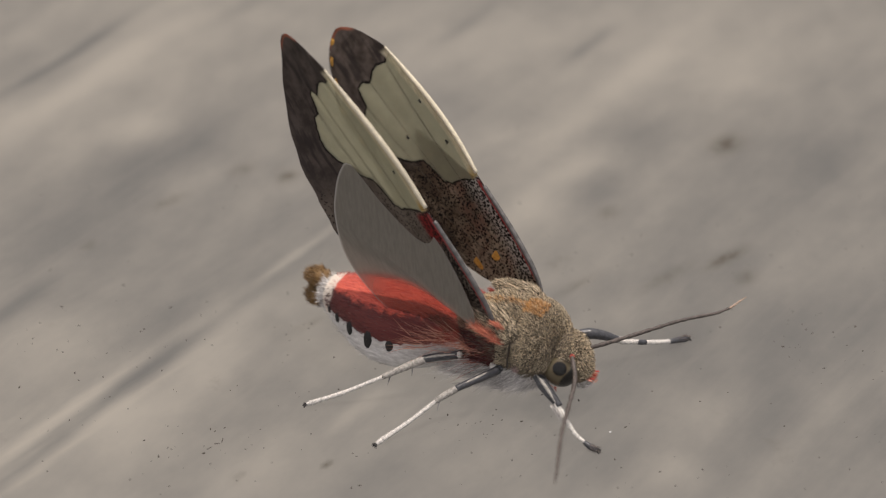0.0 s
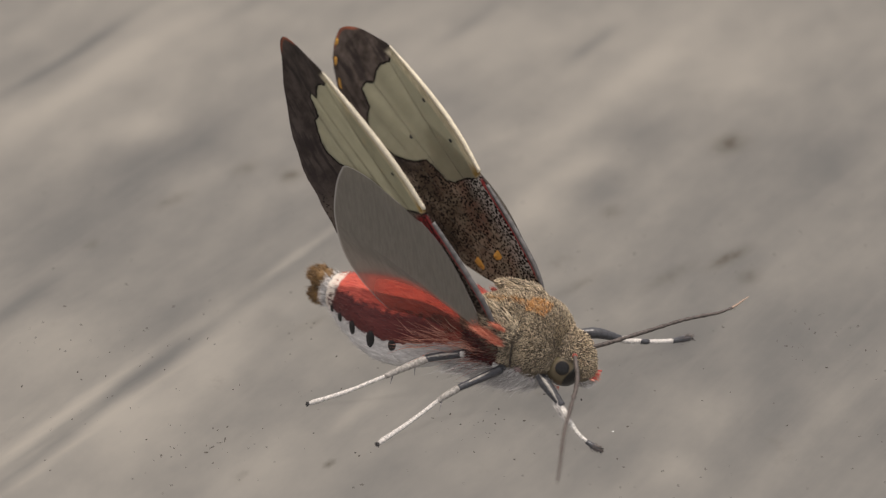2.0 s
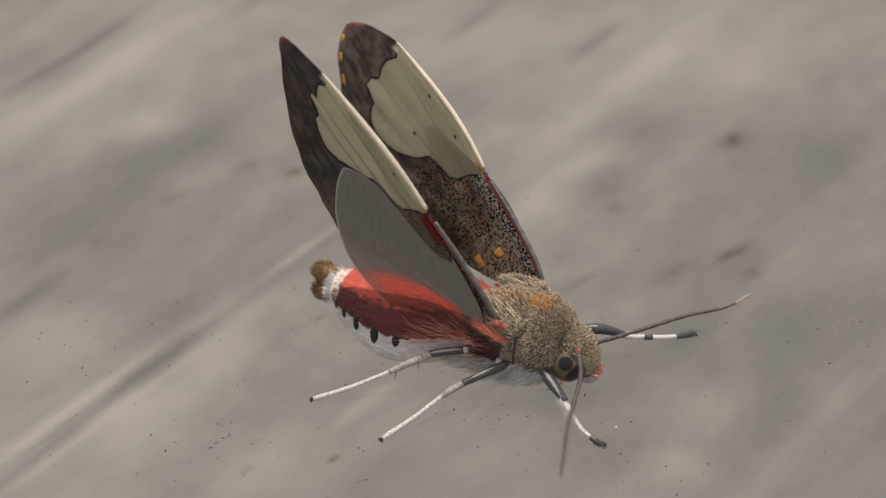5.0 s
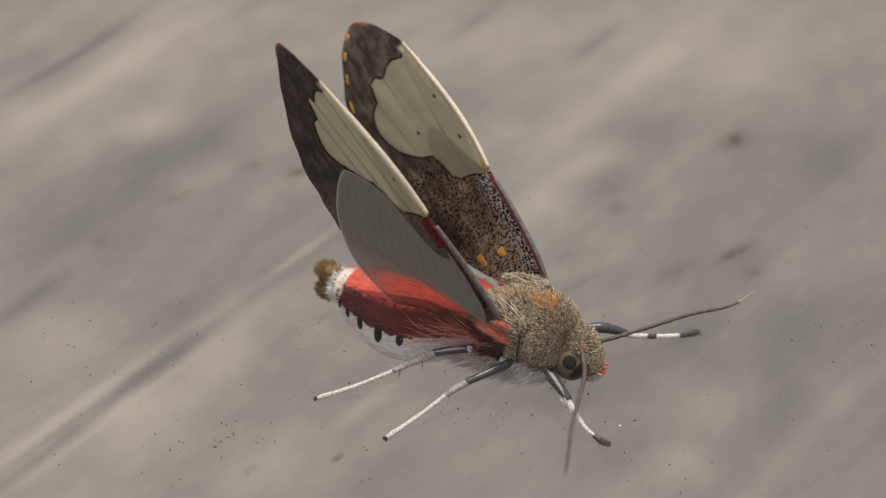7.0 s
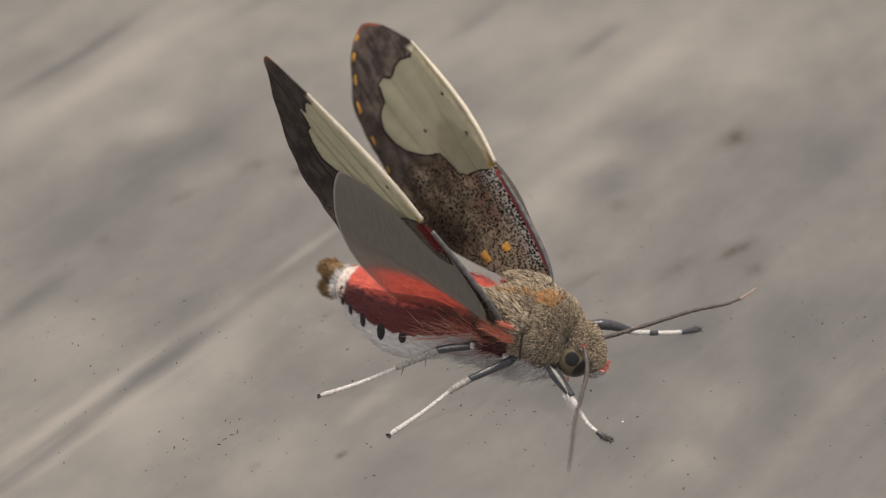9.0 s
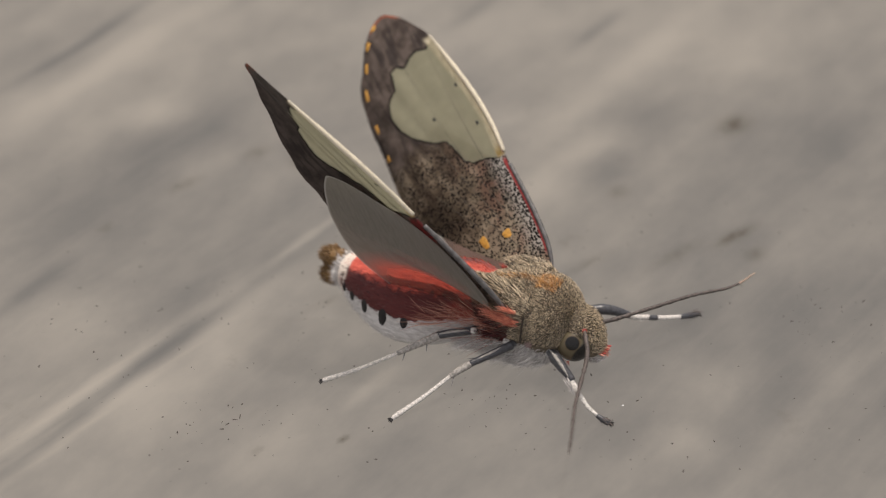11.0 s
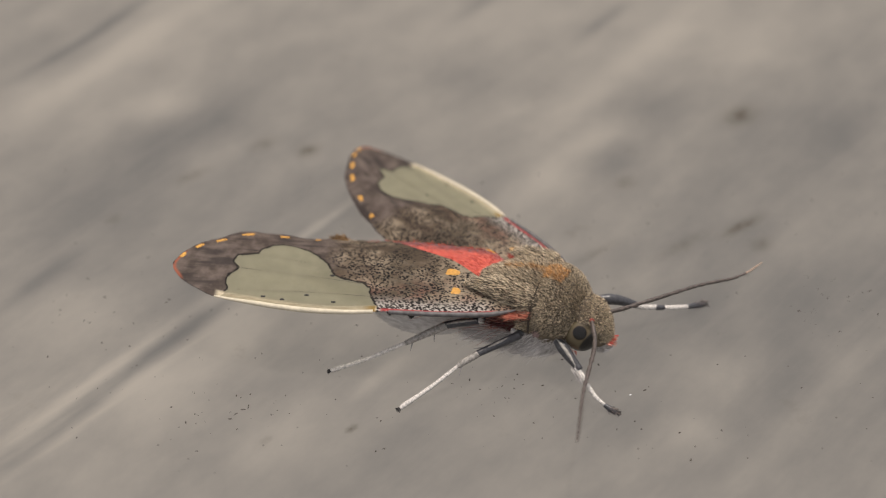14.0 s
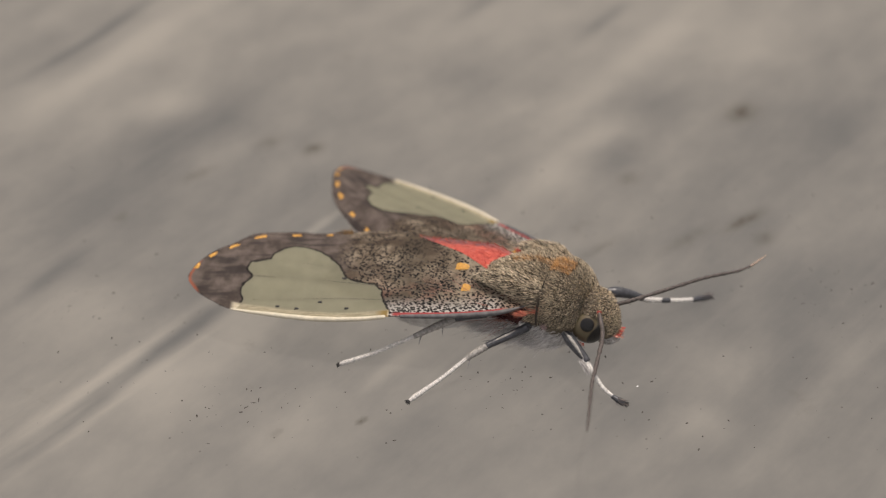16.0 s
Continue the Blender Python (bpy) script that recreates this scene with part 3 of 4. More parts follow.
def wing_spot(name, parent, u, v, ru, rv, side, mat, turn=0.0, above=True, label=""):
    """A raised scale patch lying on one face of the wing."""
    lead, trail = edge_at(COSTA, u), edge_at(TRAIL, u)
    verts, faces = [(u, v, 0)], []
    for ring, k in ((1, 0.7), (2, 1.0)):
        for j in range(14):
            t = 2 * math.pi * j / 14
            q = k * (1 + 0.12 * math.sin(3 * t + u))
            a, b = ru * q * math.copysign(abs(math.cos(t)) ** 0.6, math.cos(t)), rv * q * math.copysign(abs(math.sin(t)) ** 0.6, math.sin(t))
            verts.append((u + a * math.cos(turn) - b * math.sin(turn), v + a * math.sin(turn) + b * math.cos(turn), ring))
    out = []
    for x, y, ring in verts:
        h = camber(x, y, edge_at(COSTA, x), edge_at(TRAIL, x), side)
        off = (0.085, 0.08, 0.045)[int(ring)]
        out.append((x, y, side * (h + (off if above else -off))))
    for j in range(14):
        k = (j + 1) % 14
        faces += [(0, 1 + j, 1 + k), (1 + j, 15 + j, 15 + k, 1 + k)]
    return raw_part(name, out, faces, mat, parent, label)


def forewing(side):
    """side: +1 when the wing's own z points to its upper face, -1 for its mirror image."""
    root = new("forewing")
    root.empty_display_size = 0.002
    root.parent = moth
    for name, mat, lift in (("upper_surface", WING_UP, 0.03), ("lower_surface", WING_UNDER, -0.03)):
        verts, faces, flat, costa, margin = wing_sheet(COSTA, TRAIL, side, lift, 230, 84)
        if lift < 0:
            faces = [f[::-1] for f in faces]
        patch = signed_distance(flat[:, 0], flat[:, 1], WINDOW)
        raw_part(name, verts, faces, mat, root, "", dict(patch=patch, costa=costa, margin=margin, along=flat[:, 0]))
    edge = smooth_curve(COSTA, 60)
    outer = [(u, v, side * camber(u, v, v, v + 6, side)) for u, v in edge if 9.7 <= u <= 22.6][::3]
    inner = [(-0.4, -0.4, 0)] + [(u, v, side * camber(u, v, v, v + 6, side)) for u, v in edge if u <= 9.8][::3]
    raw_part("costal_vein", *tube(outer, (0.15, 0.20, 0.18, 0.07), 50, 10), CREAM, root, "cream leading edge vein")
    raw_part("costal_base", *tube(inner, (0.06, 0.17, 0.20, 0.19, 0.15), 40, 8), SLATE_VEIN, root, "slate grey leading edge base")
    for a, b, r in (((3.0, 0.2), (20.4, 3.0), 0.035), ((3.5, 0.9), (19.0, 4.4), 0.03), ((3.2, -0.3), (20.9, 0.8), 0.03), ((2.5, 1.0), (18.0, 6.6), 0.03), ((2.0, 1.2), (14.5, 7.2), 0.03)):
        line = [(a[0] + (b[0] - a[0]) * s, a[1] + (b[1] - a[1]) * s + 0.35 * math.sin(math.pi * s)) for s in np.linspace(0, 1, 9)]
        line = [(u, v, side * (camber(u, v, edge_at(COSTA, u), edge_at(TRAIL, u), side))) for u, v in line]
        raw_part("vein", *tube(line, (0.045, 0.038, 0.028), 30, 6), VEIN, root)
    for u, v, ru, rv in ((4.45, 3.42, 0.52, 0.30), (4.08, 1.45, 0.34, 0.34)):
        wing_spot("orange_spot", root, u, v, ru, rv, side, ORANGE, 0.15)
    fringe = ((24.72, 3.85), (23.62, 4.86), (22.15, 5.83), (20.2, 6.85), (17.6, 7.45), (15.1, 7.78))
    for i, (u, v) in enumerate(fringe):
        turn = (-0.95, -0.72, -0.55, -0.35, -0.12, -0.1)[i]
        wing_spot("fringe_spot", root, u - 0.05, v - 0.1, (0.28, 0.36, 0.42, 0.48, 0.36, 0.26)[i], 0.15, side, ORANGE, turn)
    rim = smooth_curve(TRAIL[5:], 520)
    way = np.gradient(rim, axis=0)
    way = np.stack([-way[:, 1], way[:, 0]], 1) / np.linalg.norm(way, axis=1, keepdims=True) * -1
    way = np.where((rim[:, 1:] + way[:, 1:] * 0.1 < rim[:, 1:]) & (rim[:, :1] < 24), -way, way)
    level = [side * camber(u, v, edge_at(COSTA, u), edge_at(TRAIL, u), side) for u, v in rim]
    pts, ways = np.column_stack([rim - way * 0.04, level]), np.column_stack([way, 0 * rim[:, 0]])
    v, f = blades(pts, ways, np.random.default_rng(5).uniform(0.09, 0.17, len(pts)), 0.10, 31, 0.2, 0.12)
    tagged(raw_part("fringe", v, f, FRINGE, root), "", "", "", "stuff")
    dots = ((18.16, 0.12), (16.7, -0.16), (14.96, 0.40), (12.9, -0.28), (13.3, 2.55)) if side < 0 else ((16.85, -0.12), (13.15, -0.30), (15.3, 2.64))
    for u, v in dots:
        wing_spot("black_dot", root, u, v, 0.17, 0.10, side, BLACK, 0.05)
    wing_spot("black_dot", root, 13.15, -0.35, 0.15, 0.09, side, BLACK, 0.05, False)
    return root


FOLD = 31.0  # degrees in the wing's plane at which the hindwing folds like a fan


def hindwing(side):
    """Two stiff panels that meet along a fold from the root."""
    outline = np.vstack([smooth_curve(HIND_LEAD, 160), smooth_curve(HIND_TRAIL, 160)[::-1]]) - np.array([0.4, 0.4])
    angle, reach = np.degrees(np.arctan2(outline[:, 1], outline[:, 0])), np.hypot(outline[:, 0], outline[:, 1])
    order = np.argsort(angle)
    angle, reach = angle[order], reach[order]
    panels = []
    for lo, hi, name in ((-38.0, FOLD, "hindwing"), (FOLD, 80.0, "hindwing_fold")):
        verts, along, margin, rosy = [], [], [], []
        degs, share = np.linspace(lo, hi, 70), np.linspace(0, 1, 50) ** 0.8
        for d in degs:
            r = np.interp(d, angle, reach)
            for s in share:
                u, v = r * s * math.cos(radians(d)), r * s * math.sin(radians(d))
                lift = 0.09 * math.sin(radians(d) * 11) * min(1, r * s / 6) + 0.25 * math.sin(math.pi * s)
                pin = min(1.0, abs(d - FOLD) / 4)
                if name != "hindwing":
                    c, q = math.cos(radians(-FOLD)), math.sin(radians(-FOLD))
                    verts.append((u * c - v * q, u * q + v * c, side * (lift * pin * 0.4 - hind_droop(v))))
                else:
                    verts.append((u, v, side * (lift * pin * 0.4 - hind_droop(v))))
                along.append(u)
                margin.append(r * (1 - s))
                rosy.append(min(1, max(0, (d - 24 - 13 * min(1, r * s / 8)) / 8)) * min(1, max(0, (11.5 - r * s) / 4)))
        panels.append(raw_part(name, verts, grid_faces(70, 50, False, side < 0), HIND, None, "translucent pearl grey hindwing", dict(along=along, margin=margin, rosy=rosy)))
    panels[0].parent = moth
    panels[1].parent = panels[0]
    return panels


FRINGE = fur_material("dark_fringe", (0.16, 0.13, 0.115), (0.045, 0.036, 0.033))
VEIN = plain("wing_vein", (0.075, 0.062, 0.045), 0.6, 0.3, 3)
near_forewing, far_forewing = forewing(-1), forewing(1)
(near_hindwing, near_fold), (far_hindwing, far_fold) = hindwing(-1), hindwing(1)

# body: sections of (x, y, z, half width, half height)
THORAX = [(-4.2, -1.3, 3.7, 1.3, 1.3), (-3.0, -1.2, 3.8, 2.1, 2.0), (-1.2, -1.05, 3.85, 3.0, 2.9), (0.6, -0.95, 3.9, 3.0, 3.15), (2.0, -0.9, 3.85, 2.7, 2.8), (3.2, -0.9, 3.75, 2.2, 2.3), (4.0, -0.9, 3.6, 1.7, 1.8)]
COLLAR = [(1.25, -0.92, 3.95, 2.95, 3.1), (1.8, -0.92, 3.93, 3.05, 3.2), (2.6, -0.9, 3.88, 2.9, 3.0), (3.3, -0.9, 3.8, 2.5, 2.5), (3.8, -0.9, 3.68, 2.0, 2.0), (4.1, -0.9, 3.6, 1.4, 1.4)]
ABD = [(-3.2, -1.0, 3.4, 2.5, 1.75, 0.25), (-5.0, -1.25, 3.0, 3.1, 2.15, 0.34), (-7.0, -1.65, 2.6, 3.35, 2.2, 0.36), (-9.0, -1.9, 2.4, 3.3, 2.15, 0.36), (-11.0, -2.0, 2.35, 2.95, 2.02, 0.3), (-12.8, -2.05, 2.42, 2.3, 1.82, 0.2), (-14.2, -2.05, 2.6, 1.65, 1.5, 0.1), (-15.1, -2.0, 2.75, 1.1, 1.05, 0.0)]
HEAD = [(3.2, -0.9, 3.6, 1.4, 1.6), (4.0, -0.9, 3.65, 1.7, 1.82), (4.8, -0.92, 3.6, 1.7, 1.82), (5.4, -0.96, 3.4, 1.45, 1.65), (5.9, -1.0, 3.1, 1.05, 1.3), (6.2, -1.05, 2.8, 0.55, 0.8), (6.32, -1.05, 2.65, 0.18, 0.3)]


def furry(name, sections, count, length, width, mat, parent, seed, angles, span=(0, 1), lean=(-1, 0, 0), rise=0.55, wild=0.18, label="", spare=None):
    """Hairs over a stretch of a lofted body; spare: a ball (centre, radius) that they leave free."""
    rng = np.random.default_rng(seed)
    p, n = on_loft(sections, rng.uniform(*span, count), np.radians(rng.uniform(*angles, count)))
    if spare:
        keep = np.linalg.norm(p + n * length * 0.5 - np.array(spare[0]), axis=1) > spare[1]
        p, n = p[keep], n[keep]
    flow = np.array(lean, float) - n * (n @ np.array(lean, float))[:, None]
    v, f = blades(p - n * 0.05, n * rise + flow * (1 - rise), length * rng.uniform(0.6, 1.25, len(p)), width, seed, 0.4, wild)
    return tagged(raw_part(name, v, f, mat, parent, label), "", "", "", "stuff")


v, f, g, a = loft(THORAX, 40, 40)
thorax = raw_part("thorax", v, f, SKIN, moth, "olive grey furry thorax")
furry("fur", THORAX, 25000, 0.26, 0.036, FUR_OLIVE, thorax, 3, (24, 150), (0.02, 0.45), (-1, 0, 0), 0.45, 0.14)
furry("fur", THORAX, 36000, 0.25, 0.036, FUR_OLIVE, thorax, 30, (-8, 188), (0.45, 0.85), (-1, 0, 0), 0.48, 0.14)
furry("orange_fur", THORAX, 520, 0.5, 0.035, FUR_ORANGE, thorax, 4, (86, 97), (0.25, 0.78), (-1, 0, 0), 0.36)
furry("white_fur", THORAX, 3200, 0.9, 0.06, FUR_WHITE, thorax, 5, (194, 346), (0.05, 0.98), (-0.8, -0.2, -0.6), 0.4)
furry("maroon_fur", THORAX, 2600, 0.5, 0.045, FUR_MAROON, thorax, 6, (152, 198), (0.02, 0.47), (-1, -0.2, 0), 0.25)
BELLY = [(-4.6, -1.6, 2.2, 1.6, 0.9), (-2.5, -1.7, 1.9, 2.4, 1.35), (0.0, -1.6, 1.8, 2.6, 1.45), (2.0, -1.4, 1.9, 2.2, 1.4), (3.3, -1.2, 2.3, 1.4, 1.0)]
v, f, g, a = loft(BELLY, 24, 32)
belly = raw_part("belly", v, f, LEG_PALE, moth, "fluffy white underside of the thorax")
furry("white_fur", BELLY, 13000, 0.55, 0.038, FUR_WHITE, belly, 27, (165, 375), (0.0, 1.0), (-0.9, -0.1, -0.35), 0.32, 0.2)
v, f, g, a = loft(COLLAR, 30, 44)
collar = raw_part("collar", v, f, SKIN, moth, "olive grey furry collar with an orange mark")
furry("fur", COLLAR, 36000, 0.24, 0.036, FUR_OLIVE, collar, 23, (-6, 186), (0.0, 1), (-1, 0, 0), 0.48, 0.14)
furry("orange_fur", COLLAR, 1500, 0.44, 0.036, FUR_ORANGE, collar, 24, (74, 104), (0.0, 0.42), (-1, 0, 0), 0.34)
furry("grey_fur", COLLAR, 900, 0.7, 0.055, FUR_WHITE, collar, 25, (192, 348), (0.0, 0.9), (-0.5, -0.2, -0.7), 0.4)

ring = [(1.1, -0.92 + 3.22 * math.cos(radians(d)), 3.93 + 3.38 * math.sin(radians(d))) for d in range(114, 189, 8)]
raw_part("collar_seam", *tube(ring, (0.02, 0.08, 0.07), 40, 6), DIRT, thorax)
rng = np.random.default_rng(41)
roots = np.column_stack([rng.uniform(-3.6, -0.6, 130), rng.uniform(-4.2, -3.4, 130), rng.uniform(2.6, 4.4, 130)])
ways = np.column_stack([-1 + 0 * roots[:, 0], rng.normal(-0.30, 0.14, 130), rng.normal(0.10, 0.22, 130)])
v, f = blades(roots, ways, rng.uniform(1.2, 3.2, 130), 0.03, 43, 0.9, 0.2)
tagged(raw_part("flank_hair", v, f, FUR_WISP, thorax), "", "", "", "stuff")


def hair_lobe(name, a, b, wide, count, mat, label, seed, parent=None):
    """A soft bundle of hairs that lies from a to b and narrows towards b."""
    rng = np.random.default_rng(seed)
    a, b = np.array(a, float), np.array(b, float)
    s = rng.uniform(0, 0.75, (count, 1)) ** 1.5
    roots = a + (b - a) * s + rng.normal(0, wide, (count, 3)) * (1 - 0.55 * s)
    v, f = blades(roots, (b - a) + rng.normal(0, 0.16, (count, 3)), np.linalg.norm(b - a) * rng.uniform(0.3, 0.6, count), 0.030, seed, 0.7, 0.10)
    return tagged(raw_part(name, v, f, mat, parent or thorax, label), "", "", "", "stuff")


hair_lobe("pink_tuft", (-1.26, -0.59, 0.26), (0.92, 0.4, 0.99), 0.13, 520, FUR_PINK, "coral pink hair tuft at the wing root", 42, near_forewing)
hair_lobe("pink_tuft", (-0.57, -1.28, -0.12), (0.52, -0.88, 0.33), 0.08, 190, FUR_PINK, "coral pink hair tuft at the wing root", 43, near_forewing)
hair_lobe("pink_tuft", (0.0, -3.6, 3.5), (-2.3, -4.25, 3.3), 0.16, 420, FUR_MAROON, "dark red hair tuft below the wing root", 44)
hair_lobe("belly_tuft", (2.4, -3.0, 2.6), (0.6, -4.0, 1.5), 0.42, 1300, FUR_WHITE, "soft white hair tuft at the leg base", 45)
hair_lobe("belly_tuft", (0.6, -3.2, 2.2), (-1.6, -4.2, 1.3), 0.45, 1300, FUR_WHITE, "soft white hair tuft at the leg base", 46)
hair_lobe("belly_tuft", (-1.4, -3.3, 2.2), (-4.2, -4.3, 1.6), 0.45, 1300, FUR_WHITE, "soft white hair tuft at the leg base", 47)
hair_lobe("red_tuft", (-2.2, 0.6, 5.5), (-3.0, 0.75, 5.65), 0.09, 130, FUR_RED, "small red hair tuft between the shoulders", 49)
KNOB = [(2.0, -3.75, 3.6, 0.12, 0.15), (1.85, -3.75, 3.55, 0.32, 0.42), (1.6, -3.7, 3.5, 0.34, 0.45), (1.35, -3.6, 3.45, 0.1, 0.12)]
v, f, g, a = loft(KNOB, 10, 12)
knob = raw_part("shoulder_knob", v, f, KNOB_SKIN, moth, "pale lilac shoulder knob")
furry("fuzz", KNOB, 500, 0.22, 0.035, FUR_LILAC, knob, 48, (0, 360), (0.0, 1.0), (-1, 0, -0.5), 0.35, 0.15)

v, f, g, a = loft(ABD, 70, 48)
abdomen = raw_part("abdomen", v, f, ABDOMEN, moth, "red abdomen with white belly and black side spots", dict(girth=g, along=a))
furry("hair", ABD, 2600, 0.45, 0.035, FUR_RED, abdomen, 7, (-4, 118), (0.02, 0.86), (-1, 0, 0), 0.12)
# dark hairs that carry on the painted shade of the flank
furry("shaded_flank_hair", ABD, 2600, 0.45, 0.035, FUR_MAROON, abdomen, 71, (116, 174), (0.02, 0.86), (-1, 0, 0), 0.12)
furry("pink_hair", ABD, 170, 2.2, 0.03, FUR_WISP, abdomen, 8, (150, 185), (0.0, 0.25), (-1, -0.15, 0.1), 0.2)
furry("white_hair", ABD, 1800, 0.5, 0.04, FUR_WHITE, abdomen, 9, (188, 352), (0.05, 0.93), (-1, 0, 0), 0.15)
furry("white_hair", ABD, 700, 0.7, 0.05, FUR_WHITE, abdomen, 10, (0, 360), (0.92, 0.99), (-1, 0, 0), 0.3)
for cx, cy, cz, seed in ((-15.95, -1.85, 3.45, 11), (-15.8, -2.2, 1.95, 12)):
    lobe = [(cx + 1.3, cy, cz * 0.8 + 0.6, 0.4, 0.4), (cx + 0.5, cy, cz, 0.75, 0.62), (cx - 0.2, cy, cz, 0.8, 0.68), (cx - 0.8, cy, cz, 0.45, 0.4)]
    v, f, g, a = loft(lobe, 16, 18)
    tuft = raw_part("tail_lobe", v, f, FUR_OCHRE, moth, "ochre brown tail lobe")
    furry("tuft", lobe, 900, 0.5, 0.06, FUR_OCHRE, tuft, seed, (0, 360), (0.1, 1.0), (-1, 0, 0), 0.2, 0.12)
for u, t, ru, rt in ((0.36, 180, 0.28, 12), (0.49, 180, 0.32, 19), (0.62, 179, 0.28, 17), (0.73, 179, 0.24, 14), (0.82, 178, 0.22, 12)):
    for mirror in (0, 1):
        verts = []
        for ring, k in ((0, 0.02), (1, 0.7), (2, 1.0)):
            for j in range(12):
                q = 2 * math.pi * j / 12
                ang = t + rt * k * math.sin(q)
                p, n = on_loft(ABD, u + ru * k * math.cos(q) / 12, radians(540 - ang if mirror else ang))
                verts.append(p[0] + n[0] * (0.10, 0.09, 0.0)[ring])
        raw_part("black_spot", verts, grid_faces(3, 12, True, bool(mirror)), BLACK, abdomen)

v, f, g, a = loft(HEAD, 26, 32)
head = raw_part("head", v, f, SKIN, moth, "olive furry head with red mouth fringe")
EYE_SPOT = ((4.4, -2.1, 3.2), 1.52)
furry("fur", HEAD, 9500, 0.26, 0.040, FUR_OLIVE, head, 13, (-5, 185), (0.02, 1), (0.5, 0, -0.3), 0.4, 0.15, "", EYE_SPOT)
furry("white_fur", HEAD, 420, 0.5, 0.06, FUR_WHITE, head, 14, (215, 325), (0.1, 0.9), (0.3, 0, -0.6), 0.4, 0.18, "", EYE_SPOT)
furry("red_fringe", HEAD, 170, 0.55, 0.045, FUR_PINK, head, 15, (170, 370), (0.90, 1.0), (1, 0, -0.1), 0.3, 0.25, "coral red mouth fringe")
furry("red_collar", HEAD, 240, 0.4, 0.05, FUR_RED, head, 16, (150, 235), (0.0, 0.30), (0.3, -1, 0.2), 0.3, 0.18, "", EYE_SPOT)
for y in (-1, 1):
    c = np.array([4.4, -0.92 + y * 1.2, 3.2])
    v, f = ball(c, (1.34, 1.16, 1.36), 30, 36)
    look_way = np.array([0.24, y * 0.70, 0.68])
    look_way /= np.linalg.norm(look_way)
    far_off = [2.0 * math.sin(0.5 * math.acos(max(-1, min(1, float(np.dot((np.array(q) - c) / np.linalg.norm(np.array(q) - c), look_way))))) ) for q in v]
    ring = np.random.default_rng(51).uniform(1.5, 4.6, 170)
    a1 = np.cross(look_way, (0, 0, 1.0))
    a1 /= np.linalg.norm(a1)
    a2 = np.cross(a1, look_way)
    lash = c + 1.3 * (np.outer(np.cos(ring), a1 * y) + np.outer(np.sin(ring), a2)) + look_way * 0.25
    lv, lf = blades(lash, lash - c + look_way * 0.3, np.full(170, 0.34), 0.045, 52, 0.3, 0.3)
    tagged(raw_part("red_lashes", lv, lf, FUR_RED, head), "", "", "", "stuff")
    fore = [float(np.dot((np.array(q) - c) / np.linalg.norm(np.array(q) - c), (0.93, 0.25 * y, -0.26))) for q in v]
    raw_part("eye", v, f, EYE, head, "glossy olive compound eye with a black front", dict(pupil=far_off, front=fore))


for k in range(6):
    side_way = -0.55 + 0.22 * k
    bristle = [(6.05, -1.05 + side_way * 0.7, 2.62), (6.4, -1.05 + side_way * 0.95, 2.56), (6.72, -1.05 + side_way * 1.1, 2.62)]
    raw_part("mouth_bristle", *tube(bristle, (0.09, 0.085, 0.05), 10, 7, 0.08, k), CORAL if k % 2 else CORAL_PALE, head, "coral mouth bristle")
for y in (-0.38, 0.38):
    palp = [(4.6, -1.0 + y, 2.0, 0.3, 0.3), (5.4, -1.02 + y, 1.95, 0.5, 0.46), (6.1, -1.05 + y, 2.1, 0.42, 0.38), (6.55, -1.05 + y, 2.3, 0.14, 0.14)]
    v, f, g, a = loft(palp, 14, 16)
    root = raw_part("palp", v, f, LEG_PALE, moth, "pale grey furry palp")
    furry("fuzz", palp, 900, 0.24, 0.035, FUR_WHITE, root, 53, (0, 360), (0.0, 1.0), (1, 0, 0.1), 0.25, 0.12)


def antenna(points, tip):
    p = smooth_curve(points, 60)
    root = raw_part("antenna", *tube(p[:51:5].tolist(), (0.17, 0.16, 0.145, 0.125, 0.10), 70, 8, 0.10, 2), ANTENNA, moth, "thin brown antenna")
    raw_part("tip", *tube(p[50::3].tolist(), (0.098, 0.08, 0.04), 16, 8, 0.06, 3), tip, root)
    raw_part("socket", *ball(points[0], (0.21, 0.21, 0.21), 8, 10, 0.08), RED, root, "red antenna socket")


antenna([(5.2, -2.0, 4.7), (6.4, -4.05, 4.6), (7.4, -7.3, 5.0), (8.2, -9.95, 5.4), (9.6, -13.6, 6.0), (10.15, -15.1, 6.25)], ANTENNA)
antenna([(5.3, -0.5, 4.6), (5.9, 0.15, 4.2), (7.9, 3.25, 3.8), (10.1, 6.7, 3.4), (12.2, 9.3, 3.1), (13.1, 11.74, 3.0)], ANTENNA_TIP)


def leg(joints, radii, mats, label=""):
    """joints: lists of points a segment; one part a segment, and three claws at its end."""
    root = new("leg")
    root.empty_display_size = 0.001
    root.parent = moth
    tagged(root, label)
    names = ("coxa", "femur", "tibia", "tarsus", "foot")
    for i, (pts, r, m) in enumerate(zip(joints, radii, mats)):
        raw_part(names[i], *tube(pts, r, 30, 10, 0.025, i + 3), m, root)
    a, b = np.array(joints[-1][-2]), np.array(joints[-1][-1])
    d = (b - a) / np.linalg.norm(b - a)
    s = np.cross(d, (0, 0, 1.0))
    for k in (-2, -1, 0, 1, 2):
        way = d * (0.40 - 0.05 * abs(k)) + s * 0.15 * k
        tip = b + way
        raw_part("claw", *tube([tuple(b - d * 0.05), tuple(b + way * 0.55 + (0, 0, 0.07)), (tip[0], tip[1], 0.03)], (0.06, 0.055, 0.02), 8, 6), BLACK, root)
    return root


